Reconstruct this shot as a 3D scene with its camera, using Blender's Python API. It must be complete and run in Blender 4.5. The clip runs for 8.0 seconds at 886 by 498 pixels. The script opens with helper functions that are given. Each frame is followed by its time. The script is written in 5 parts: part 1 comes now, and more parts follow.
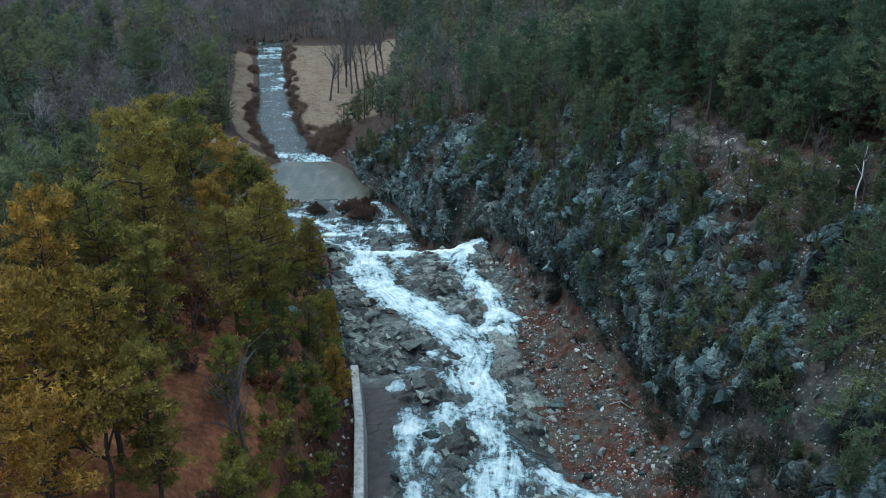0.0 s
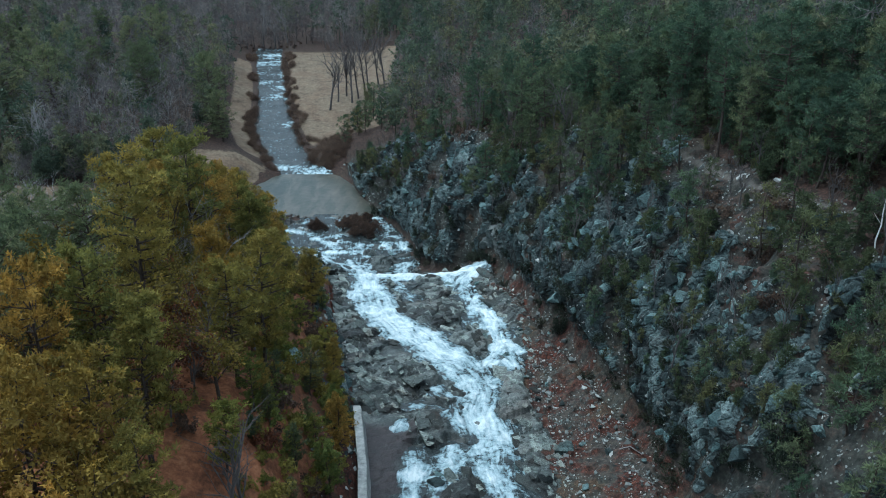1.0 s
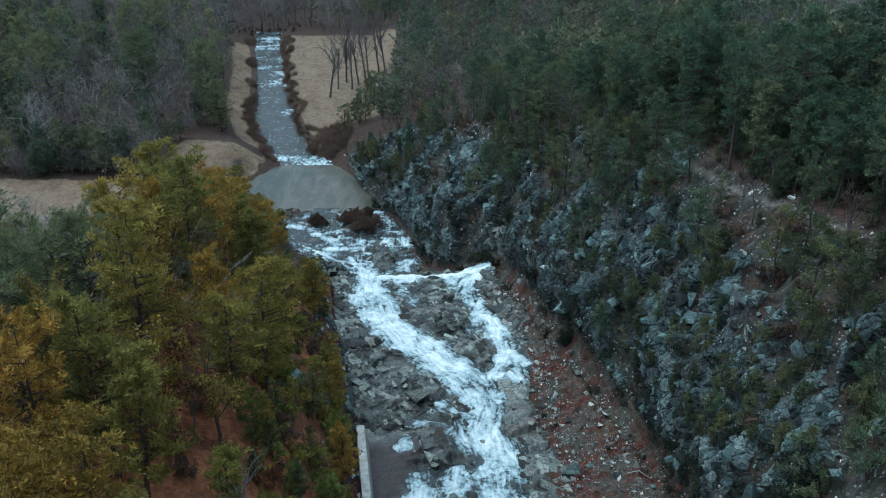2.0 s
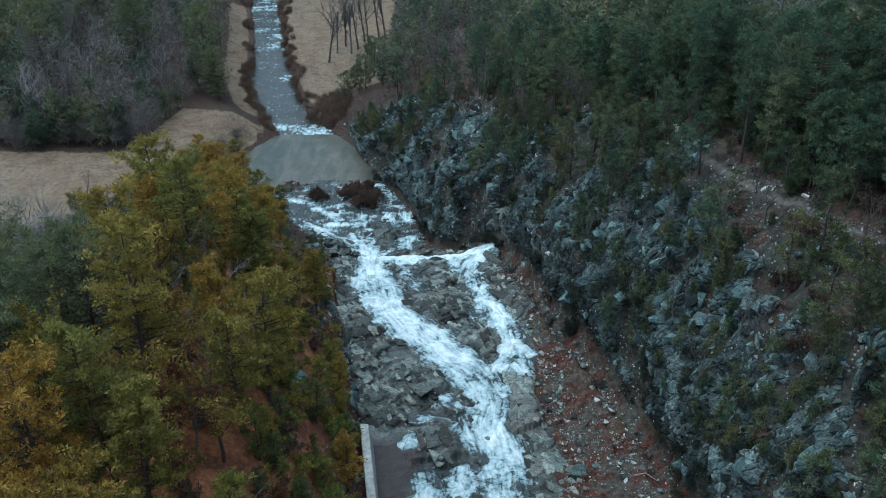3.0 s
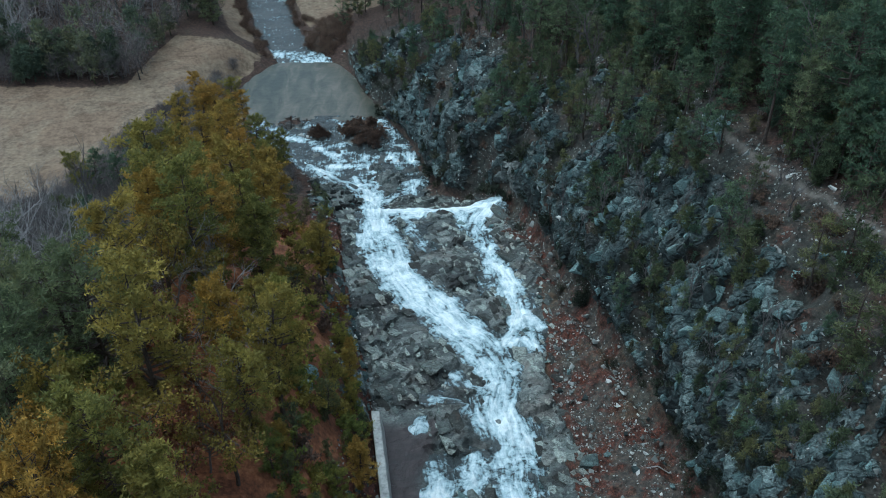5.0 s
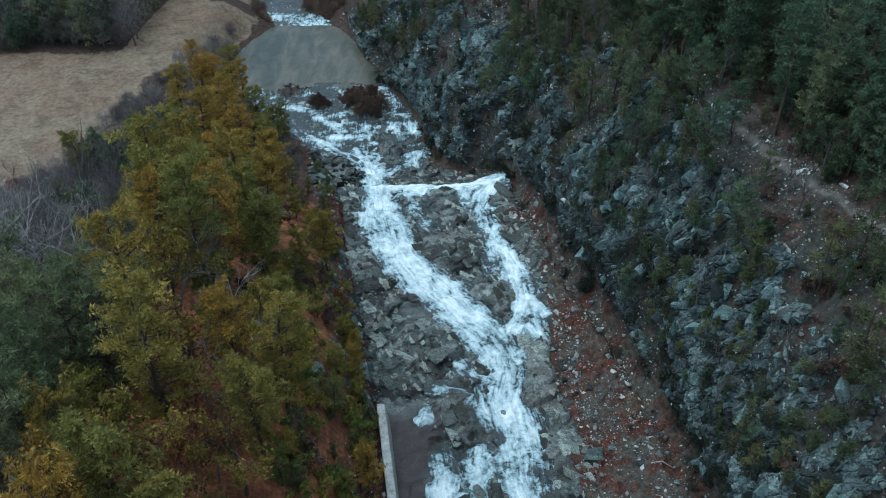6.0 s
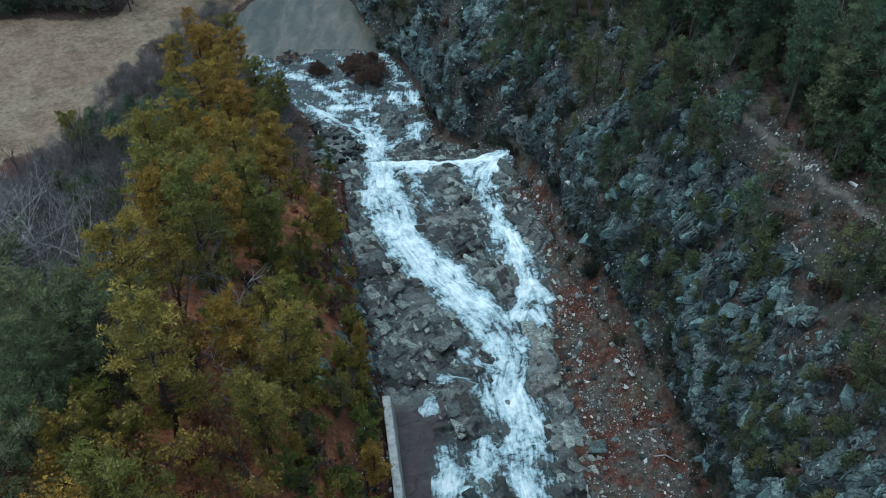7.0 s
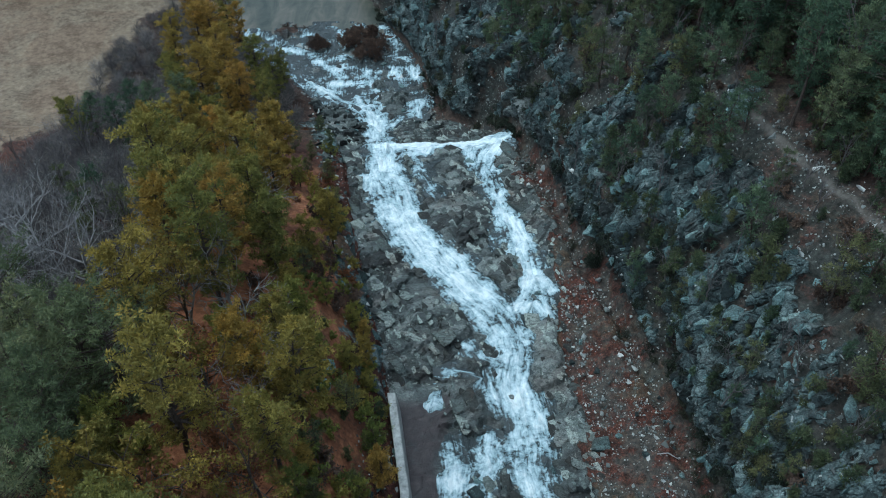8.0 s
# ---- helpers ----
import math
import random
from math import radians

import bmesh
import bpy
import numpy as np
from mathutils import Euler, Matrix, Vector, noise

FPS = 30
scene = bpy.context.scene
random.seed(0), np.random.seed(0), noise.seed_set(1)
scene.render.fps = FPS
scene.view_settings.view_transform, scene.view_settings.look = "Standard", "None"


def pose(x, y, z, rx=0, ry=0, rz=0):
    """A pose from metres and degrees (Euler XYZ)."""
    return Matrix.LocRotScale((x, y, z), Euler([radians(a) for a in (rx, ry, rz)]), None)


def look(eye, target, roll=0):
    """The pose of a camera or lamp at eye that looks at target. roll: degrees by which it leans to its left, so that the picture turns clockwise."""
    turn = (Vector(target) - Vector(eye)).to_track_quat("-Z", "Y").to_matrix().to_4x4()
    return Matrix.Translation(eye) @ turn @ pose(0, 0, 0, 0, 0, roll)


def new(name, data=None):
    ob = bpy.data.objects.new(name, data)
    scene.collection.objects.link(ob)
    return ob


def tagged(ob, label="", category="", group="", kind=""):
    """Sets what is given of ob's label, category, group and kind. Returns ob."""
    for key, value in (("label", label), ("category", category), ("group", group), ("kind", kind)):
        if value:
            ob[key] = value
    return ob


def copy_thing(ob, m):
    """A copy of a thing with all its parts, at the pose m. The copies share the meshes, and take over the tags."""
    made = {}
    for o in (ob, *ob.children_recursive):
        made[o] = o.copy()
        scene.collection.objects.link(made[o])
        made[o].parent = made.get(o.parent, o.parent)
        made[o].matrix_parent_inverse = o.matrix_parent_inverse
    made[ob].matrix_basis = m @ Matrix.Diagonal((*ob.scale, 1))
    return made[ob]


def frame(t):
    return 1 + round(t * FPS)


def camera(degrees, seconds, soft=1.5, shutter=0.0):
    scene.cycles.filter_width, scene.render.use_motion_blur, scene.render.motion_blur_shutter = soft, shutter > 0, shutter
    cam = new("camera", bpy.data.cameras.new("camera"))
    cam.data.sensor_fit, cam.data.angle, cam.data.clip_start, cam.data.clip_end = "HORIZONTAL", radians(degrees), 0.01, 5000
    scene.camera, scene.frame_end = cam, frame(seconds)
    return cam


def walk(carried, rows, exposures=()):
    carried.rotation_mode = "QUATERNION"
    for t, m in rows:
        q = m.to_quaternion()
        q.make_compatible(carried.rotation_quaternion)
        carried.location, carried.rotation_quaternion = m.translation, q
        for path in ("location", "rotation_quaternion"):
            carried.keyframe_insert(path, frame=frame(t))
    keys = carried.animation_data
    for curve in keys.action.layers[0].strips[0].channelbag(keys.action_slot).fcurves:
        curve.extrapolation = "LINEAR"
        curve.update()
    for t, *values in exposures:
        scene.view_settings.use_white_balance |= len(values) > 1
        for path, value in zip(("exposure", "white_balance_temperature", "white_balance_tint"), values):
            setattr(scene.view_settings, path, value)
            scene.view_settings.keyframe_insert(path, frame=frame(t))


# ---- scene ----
cam = camera(55.1, 8.0, soft=1.0)
METRES, EYE, TILT, LEAN, TURN = 28.0, 48.5, -24.0, 0.0, 0.0
ROWS = [
    (0.0, 0.0, 0.0, 0.0, 0.0, 0.0, -0.0),
    (0.5, -0.0072, 0.0264, 0.0561, -0.03, -0.1, 0.02),
    (1.0, -0.014, 0.0535, 0.1121, -0.04, -0.26, 0.03),
    (1.5, -0.0208, 0.081, 0.1685, -0.05, -0.88, 0.04),
    (3.0, -0.0399, 0.1622, 0.3402, -0.09, -5.25, 0.13),
    (3.5, -0.0472, 0.1881, 0.3973, -0.11, -7.02, 0.16),
    (4.0, -0.0552, 0.2134, 0.4543, -0.14, -8.81, 0.19),
    (4.5, -0.0639, 0.2386, 0.5112, -0.19, -10.6, 0.22),
    (5.0, -0.0724, 0.2637, 0.5676, -0.23, -12.39, 0.23),
    (6.5, -0.0952, 0.3368, 0.7373, -0.38, -17.82, 0.32),
    (7.0, -0.1027, 0.3606, 0.7936, -0.44, -19.62, 0.35),
    (7.5, -0.1099, 0.3847, 0.8492, -0.51, -21.26, 0.39),
    (8.0, -0.1177, 0.4092, 0.9046, -0.59, -22.86, 0.42),
]
walk(cam, [(t, pose(0, 0, EYE, TILT, LEAN, TURN) @ pose(METRES * x, METRES * y, METRES * z, 90 + pitch, roll, yaw)) for t, x, y, z, yaw, pitch, roll in ROWS],
     exposures=[(0.0, 0.55, 5200, -6), (4.5, 0.45, 5200, -6), (8.0, 0.39, 5200, -6)])

# ---- an overcast late-autumn dusk ----
world = bpy.data.worlds.new("overcast_sky")
scene.world = world
world.use_nodes = True
wn = world.node_tree.nodes
sky = wn.new("ShaderNodeTexSky")
sky.sky_type, sky.sun_disc = "NISHITA", False
sky.sun_elevation, sky.sun_rotation = radians(68), radians(-70)
sky.air_density, sky.dust_density, sky.ozone_density = 1.0, 3.0, 1.0
wn["Background"].inputs["Strength"].default_value = 0.145
grey = wn.new("ShaderNodeHueSaturation")
grey.inputs["Saturation"].default_value = 0.35
world.node_tree.links.new(sky.outputs["Color"], grey.inputs["Color"])
world.node_tree.links.new(grey.outputs["Color"], wn["Background"].inputs["Color"])

sun = new("sun", bpy.data.lights.new("sun", "SUN"))
sun.data.energy, sun.data.angle, sun.data.color = 0.7, radians(60), (1.0, 0.97, 0.93)
sun.matrix_world = look((-40, 15, 110), (0, 0, 0))

# ---- materials ----
class Nodes:
    """A small way to write node materials."""

    def __init__(self, name):
        self.mat = bpy.data.materials.new(name)
        self.mat.use_nodes = True
        self.tree = self.mat.node_tree
        self.bsdf = self.tree.nodes["Principled BSDF"]

    def node(self, kind, **inputs):
        n = self.tree.nodes.new(kind)
        for key, value in inputs.items():
            self.put(n, key.replace("_", " "), value)
        return n

    def put(self, n, key, value):
        socket = n.inputs[key]
        if isinstance(value, bpy.types.NodeSocket):
            self.tree.links.new(value, socket)
        else:
            socket.default_value = value

    def place(self, scale=(1, 1, 1)):
        g = self.node("ShaderNodeNewGeometry")
        m = self.node("ShaderNodeMapping", Scale=scale)
        self.put(m, "Vector", g.outputs["Position"])
        return m.outputs["Vector"]

    def local(self, scale=(1, 1, 1)):
        g = self.node("ShaderNodeTexCoord")
        m = self.node("ShaderNodeMapping", Scale=scale)
        self.put(m, "Vector", g.outputs["Object"])
        return m.outputs["Vector"]

    def noise(self, vector, scale, detail=5, rough=0.6, distort=0.0):
        n = self.node("ShaderNodeTexNoise", Scale=scale, Detail=detail, Roughness=rough, Distortion=distort)
        self.put(n, "Vector", vector)
        return n.outputs["Fac"]

    def cells(self, vector, scale, feature="F1", out="Distance"):
        n = self.node("ShaderNodeTexVoronoi", Scale=scale)
        n.feature = feature
        self.put(n, "Vector", vector)
        return n.outputs[out]

    def step(self, value, a, b, lo=0.0, hi=1.0):
        n = self.node("ShaderNodeMapRange")
        n.interpolation_type = "SMOOTHSTEP"
        for key, v in (("Value", value), ("From Min", a), ("From Max", b), ("To Min", lo), ("To Max", hi)):
            self.put(n, key, v)
        return n.outputs["Result"]

    def sum(self, op, a, b):
        n = self.node("ShaderNodeMath")
        n.operation = op
        self.put_at(n, 0, a), self.put_at(n, 1, b)
        return n.outputs[0]

    def put_at(self, n, i, value):
        if isinstance(value, bpy.types.NodeSocket):
            self.tree.links.new(value, n.inputs[i])
        else:
            n.inputs[i].default_value = value

    def ramp(self, value, *stops):
        n = self.node("ShaderNodeValToRGB")
        self.put(n, "Fac", value)
        e = n.color_ramp.elements
        while len(e) < len(stops):
            e.new(0.5)
        for el, (at, colour) in zip(e, stops):
            el.position, el.color = at, (*colour, 1)
        return n.outputs["Color"]

    def mix(self, fac, a, b, kind="MIX"):
        n = self.node("ShaderNodeMix")
        n.data_type, n.blend_type = "RGBA", kind
        for i, v in ((0, fac), (6, a), (7, b)):
            if isinstance(v, tuple):
                v = (*v, 1)
            self.put_at(n, i, v)
        return n.outputs[2]

    def named(self, name, out="Fac"):
        n = self.node("ShaderNodeAttribute")
        n.attribute_name = name
        return n.outputs[out]

    def random(self):
        return self.node("ShaderNodeObjectInfo").outputs["Random"]

    def island(self):
        return self.node("ShaderNodeNewGeometry").outputs["Random Per Island"]

    def bump(self, height, distance=0.1, strength=1.0):
        n = self.node("ShaderNodeBump", Strength=strength, Distance=distance)
        self.put(n, "Height", height)
        self.put(self.bsdf, "Normal", n.outputs["Normal"])

    def done(self, colour, roughness=0.9, metallic=0.0, specular=None):
        self.put(self.bsdf, "Base Color", (*colour, 1) if isinstance(colour, tuple) else colour)
        self.put(self.bsdf, "Roughness", roughness)
        self.put(self.bsdf, "Metallic", metallic)
        if specular is not None:
            self.put(self.bsdf, "Specular IOR Level", specular)
        return self.mat


def ledge_colour(n, p, tone, jointed=1.0):
    """Grey schist: each block its own tone, banded, lichened, rust-stained, with dark joints."""
    band = n.noise(n.place((0.8, 2.2, 1.6)), 1.4, 7, 0.7, 0.3)
    patch = n.noise(p, 0.3, 5, 0.65)
    mixed = n.sum("ADD", n.sum("MULTIPLY", tone, 0.62), n.sum("MULTIPLY", band, 0.42))
    c = n.ramp(mixed, (0.30, (0.028, 0.032, 0.031)), (0.44, (0.064, 0.080, 0.080)), (0.58, (0.122, 0.154, 0.152)), (0.74, (0.24, 0.29, 0.28)))
    c = n.mix(n.step(patch, 0.50, 0.64, 0, 0.6), c, n.mix(0.85, c, (0.62, 0.45, 0.40), "MULTIPLY"))
    lichen = n.noise(p, 2.8, 5, 0.75)
    c = n.mix(n.step(lichen, 0.60, 0.68, 0, 0.55), c, (0.33, 0.36, 0.32))
    c = n.mix(n.step(n.noise(p, 5.5, 5, 0.75), 0.60, 0.70, 0, 0.7), c, (0.03, 0.03, 0.026))
    warp = n.node("ShaderNodeVectorMath")
    warp.operation = "MULTIPLY_ADD"
    turb = n.node("ShaderNodeTexNoise", Scale=0.8, Detail=3)
    n.put(turb, "Vector", n.place())
    n.put_at(warp, 0, turb.outputs["Color"]), n.put_at(warp, 1, (0.9, 0.9, 0.9)), n.put_at(warp, 2, n.place((0.8, 1.5, 1.1)))
    joint = n.cells(warp.outputs[0], 1.0, "DISTANCE_TO_EDGE")
    crack = n.sum("MULTIPLY", n.step(joint, 0.0, 0.05, 0.55, 0), n.step(n.noise(p, 0.6, 3, 0.6), 0.42, 0.58))
    crack = n.sum("MULTIPLY", crack, jointed)
    c = n.mix(crack, c, (0.018, 0.019, 0.019))
    seam = n.noise(n.place((1.1, 3.0, 1.5)), 0.55, 6, 0.6, 0.9)
    c = n.mix(n.step(n.sum("ABSOLUTE", n.sum("SUBTRACT", seam, 0.5), 0.0), 0.0, 0.022, 0.85, 0), c, (0.02, 0.02, 0.02))
    c = n.mix(1.0, c, n.ramp(n.noise(p, 9.0, 5, 0.75), (0.36, (0.48, 0.50, 0.50)), (0.5, (0.84, 0.87, 0.88)), (0.66, (1.45, 1.50, 1.48))), "MULTIPLY")
    joint = n.step(joint, 0.0, 0.12)
    return c, band, joint


def mat_ground():
    n = Nodes("ground_cover")
    p = n.place()
    rock, band, joint = ledge_colour(n, p, n.named("tone"), n.named("cut"))
    fine, broad = n.noise(p, 2.6, 7, 0.75), n.noise(p, 0.22, 4, 0.6)
    litter = n.ramp(fine, (0.32, (0.012, 0.008, 0.006)), (0.47, (0.056, 0.024, 0.017)), (0.58, (0.125, 0.044, 0.028)), (0.74, (0.19, 0.10, 0.075)))
    litter = n.mix(n.step(broad, 0.50, 0.66, 0, 0.7), litter, n.ramp(fine, (0.3, (0.03, 0.028, 0.018)), (0.7, (0.15, 0.12, 0.075))))
    litter = n.mix(1.0, litter, n.ramp(n.noise(p, 8.0, 5, 0.75), (0.36, (0.35, 0.33, 0.32)), (0.5, (0.8, 0.78, 0.78)), (0.66, (1.6, 1.6, 1.6))), "MULTIPLY")
    duff = n.ramp(fine, (0.32, (0.13, 0.062, 0.036)), (0.48, (0.29, 0.115, 0.055)), (0.60, (0.39, 0.165, 0.080)), (0.74, (0.48, 0.27, 0.17)))
    litter = n.mix(n.sum("MULTIPLY", n.named("duff"), n.step(n.noise(p, 0.35, 4, 0.6), 0.35, 0.6, 0.35, 1.0)), litter, duff)
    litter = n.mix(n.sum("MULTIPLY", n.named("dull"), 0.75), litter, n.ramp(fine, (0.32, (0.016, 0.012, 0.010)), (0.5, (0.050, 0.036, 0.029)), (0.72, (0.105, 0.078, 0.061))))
    stone = n.cells(p, 5.2, "F1", "Color")
    sep = n.node("ShaderNodeSeparateColor")
    n.put(sep, "Color", stone)
    chip = n.step(n.cells(p, 5.2), 0.42, 0.30)
    pick = n.step(sep.outputs["Red"], 0.80, 0.83)
    chip = n.sum("MULTIPLY", chip, n.step(n.noise(p, 0.8, 4, 0.7), 0.44, 0.56))
    litter = n.mix(n.sum("MULTIPLY", n.named("scree"), n.step(n.noise(p, 0.40, 5, 0.7), 0.44, 0.56, 0.0, 0.72)), litter, n.ramp(fine, (0.35, (0.02, 0.022, 0.019)), (0.65, (0.10, 0.105, 0.092))))
    litter = n.mix(n.sum("MULTIPLY", n.named("scree"), n.step(n.noise(p, 0.6, 5, 0.7, 0.5), 0.56, 0.64, 0.0, 0.6)), litter, n.ramp(fine, (0.34, (0.035, 0.025, 0.017)), (0.55, (0.095, 0.066, 0.043)), (0.72, (0.16, 0.12, 0.082))))
    litter = n.mix(n.sum("MULTIPLY", n.named("stony"), n.step(n.noise(p, 0.7, 5, 0.7), 0.36, 0.54, 0.25, 0.85)), litter, n.ramp(fine, (0.34, (0.010, 0.012, 0.010)), (0.55, (0.044, 0.047, 0.041)), (0.72, (0.105, 0.113, 0.104))))
    litter = n.mix(n.sum("MULTIPLY", n.sum("MULTIPLY", chip, pick), n.named("scree")), litter, (0.30, 0.31, 0.29))
    straw = n.noise(n.place((1, 1, 1)), 1.7, 7, 0.7)
    grass = n.ramp(straw, (0.30, (0.115, 0.083, 0.056)), (0.5, (0.182, 0.138, 0.096)), (0.68, (0.25, 0.196, 0.14)))
    grass = n.mix(n.step(n.noise(p, 0.11, 6, 0.7, 0.6), 0.47, 0.58, 0, 0.9), grass, n.ramp(straw, (0.3, (0.112, 0.076, 0.050)), (0.7, (0.225, 0.160, 0.110))))
    grass = n.mix(1.0, grass, n.ramp(n.noise(p, 0.42, 7, 0.78, 0.4), (0.36, (0.62, 0.59, 0.56)), (0.5, (1.0, 1.0, 1.0)), (0.66, (1.25, 1.24, 1.2))), "MULTIPLY")
    jitter = n.sum("MULTIPLY", n.sum("SUBTRACT", n.noise(p, 0.9, 6, 0.7), 0.5), 1.5)
    rocky = n.step(n.sum("ADD", n.named("rock"), jitter), 0.42, 0.58)
    grassy = n.step(n.sum("ADD", n.named("grass"), n.sum("MULTIPLY", jitter, 0.7)), 0.42, 0.62)
    c = n.mix(grassy, litter, grass)
    c = n.mix(n.named("trail"), c, n.ramp(fine, (0.3, (0.065, 0.055, 0.046)), (0.7, (0.18, 0.163, 0.143))))
    c = n.mix(rocky, c, rock)
    wet = n.step(n.sum("ADD", n.named("wet"), jitter), 0.35, 0.75)
    c = n.mix(n.sum("MULTIPLY", wet, rocky), c, n.mix(1.0, c, (1.05, 0.90, 0.87), "MULTIPLY"))
    silt = n.ramp(n.noise(p, 1.3, 6, 0.7), (0.32, (0.034, 0.026, 0.027)), (0.55, (0.060, 0.047, 0.047)), (0.74, (0.105, 0.084, 0.080)))
    c = n.mix(n.sum("MULTIPLY", n.named("silt"), n.step(n.noise(p, 0.7, 5, 0.7), 0.30, 0.46, 0.55, 0.95)), c, silt)
    h = n.sum("ADD", n.sum("MULTIPLY", fine, 0.6), n.sum("MULTIPLY", n.sum("MULTIPLY", band, rocky), n.step(n.named("silt"), 0, 1, 1.0, 0.1)))
    h = n.sum("ADD", h, n.sum("MULTIPLY", n.sum("MULTIPLY", joint, rocky), n.named("cut")))
    h = n.sum("MULTIPLY", h, n.step(grassy, 0, 1, 1.0, 0.2))
    n.bump(h, 0.15, 0.9)
    return n.done(c, n.step(n.sum("MULTIPLY", wet, rocky), 0, 1, 0.92, 0.45), specular=0.3)


def mat_rock(name, tint=(1, 1, 1)):
    n = Nodes(name)
    c, band, joint = ledge_colour(n, n.place(), n.random())
    c = n.mix(1.0, c, tint, "MULTIPLY")
    c = n.mix(n.step(n.noise(n.place(), 0.8, 4, 0.7), 0.62, 0.72, 0, 0.5), c, (0.10, 0.055, 0.035))
    n.bump(n.sum("ADD", band, n.noise(n.place(), 5, 6, 0.7)), 0.12, 0.9)
    return n.done(c, 0.85, specular=0.3)


def mat_stones():
    n = Nodes("scattered_stone")
    r = n.island()
    c = n.ramp(r, (0.0, (0.05, 0.052, 0.05)), (0.4, (0.15, 0.165, 0.158)), (0.75, (0.31, 0.325, 0.31)), (1.0, (0.60, 0.60, 0.57)))
    c = n.mix(n.step(n.noise(n.place(), 4, 5, 0.7), 0.5, 0.7, 0, 0.6), c, (0.08, 0.07, 0.06))
    return n.done(c, 0.9, specular=0.3)


def mat_white_water(name, fine=1.0):
    n = Nodes(name)
    u, v = n.named("across"), n.named("along")
    flow = n.node("ShaderNodeCombineXYZ")
    n.put(flow, "X", n.sum("MULTIPLY", u, 2.2 * fine)), n.put(flow, "Y", n.sum("MULTIPLY", v, 0.42 * fine))
    streak = n.noise(flow.outputs[0], 1.0, 7, 0.58, 0.6)
    broad = n.noise(n.place((1, 1, 0.4)), 0.42 * fine, 4, 0.55, 0.8)
    lump = n.noise(n.place(), 1.7 * fine, 8, 0.62, 1.1)
    lace = n.sum("ABSOLUTE", n.sum("SUBTRACT", n.noise(n.place(), 2.2 * fine, 6, 0.7, 1.8), 0.5), 0.0)
    both = n.sum("ADD", n.sum("MULTIPLY", streak, 0.85), n.sum("SUBTRACT", n.sum("ADD", n.sum("MULTIPLY", lump, 0.80), n.sum("MULTIPLY", broad, 0.70)), 0.655))
    t = n.sum("ADD", n.sum("SUBTRACT", both, n.sum("MULTIPLY", lace, 0.20)), n.sum("MULTIPLY", n.sum("SUBTRACT", n.named("foam"), 0.5), 0.62))
    white = n.step(t, 0.30, 0.50)
    c = n.mix(white, (0.040, 0.047, 0.048), n.ramp(t, (0.36, (0.14, 0.20, 0.22)), (0.47, (0.29, 0.39, 0.43)), (0.60, (0.51, 0.61, 0.65)), (0.80, (0.80, 0.85, 0.86))))
    thread = n.node("ShaderNodeVectorMath")
    thread.operation = "MULTIPLY"
    n.put_at(thread, 0, flow.outputs[0]), n.put_at(thread, 1, (1.3, 1.1, 1.0))
    c = n.mix(1.0, c, n.ramp(n.noise(thread.outputs[0], 1.0, 4, 0.6, 1.2), (0.36, (0.80, 0.84, 0.86)), (0.50, (0.98, 0.99, 0.99)), (0.64, (1.08, 1.08, 1.08))), "MULTIPLY")
    n.bump(n.sum("ADD", streak, n.sum("MULTIPLY", lump, 0.6)), 0.28, 0.7)
    return n.done(c, n.step(white, 0, 1, 0.12, 0.7))


def mat_pool():
    n = Nodes("pool_water")
    p = n.place()
    silt = n.sum("ADD", n.sum("MULTIPLY", n.noise(n.place((1.3, 0.5, 1)), 0.30, 5, 0.55, 1.6), 0.6), n.sum("MULTIPLY", n.noise(p, 0.09, 3, 0.5, 0.5), 0.4))
    c = n.ramp(silt, (0.38, (0.032, 0.040, 0.032)), (0.49, (0.068, 0.070, 0.054)), (0.56, (0.100, 0.092, 0.073)), (0.66, (0.150, 0.132, 0.105)))
    n.bump(n.sum("ADD", n.noise(p, 1.2, 4, 0.6), n.noise(p, 0.3, 2, 0.5)), 0.05, 0.5)
    return n.done(c, 0.3, specular=0.35)


def mat_bark(name, dark, light):
    n = Nodes(name)
    v = n.noise(n.local((6, 6, 1.2)), 2.5, 5, 0.7)
    c = n.ramp(v, (0.3, dark), (0.7, light))
    n.bump(v, 0.05, 0.8)
    return n.done(c, 0.95, specular=0.2)


def mat_leaf(name, *colours, joined=False):
    """Leaves and needles: each clump and each tree has its own tone."""
    n = Nodes(name)
    r = n.sum("ADD", n.sum("MULTIPLY", n.named("tone") if joined else n.random(), 0.62), n.sum("MULTIPLY", n.noise(n.local(), 0.9, 4, 0.7), 0.38))
    stops = [(0.12 + 0.72 * i / (len(colours) - 1), c) for i, c in enumerate(colours)]
    c = n.ramp(r, *stops)
    each = n.ramp(n.named("tuft"), (0.0, (0.66, 0.69, 0.70)), (0.55, (1.0, 1.0, 1.0)), (1.0, (1.50, 1.44, 1.28)))
    c = n.mix(1.0, c, each, "MULTIPLY")
    c = n.mix(1.0, c, n.ramp(n.island(), (0.0, (0.85, 0.85, 0.85)), (1.0, (1.18, 1.16, 1.1))), "MULTIPLY")
    n.done(c, 0.8, specular=0.25)
    thin = n.node("ShaderNodeBsdfTranslucent", Color=c)
    both = n.node("ShaderNodeMixShader", Fac=0.3)
    n.put_at(both, 1, n.bsdf.outputs[0]), n.put_at(both, 2, thin.outputs[0])
    n.put(n.tree.nodes["Material Output"], "Surface", both.outputs[0])
    return n.mat


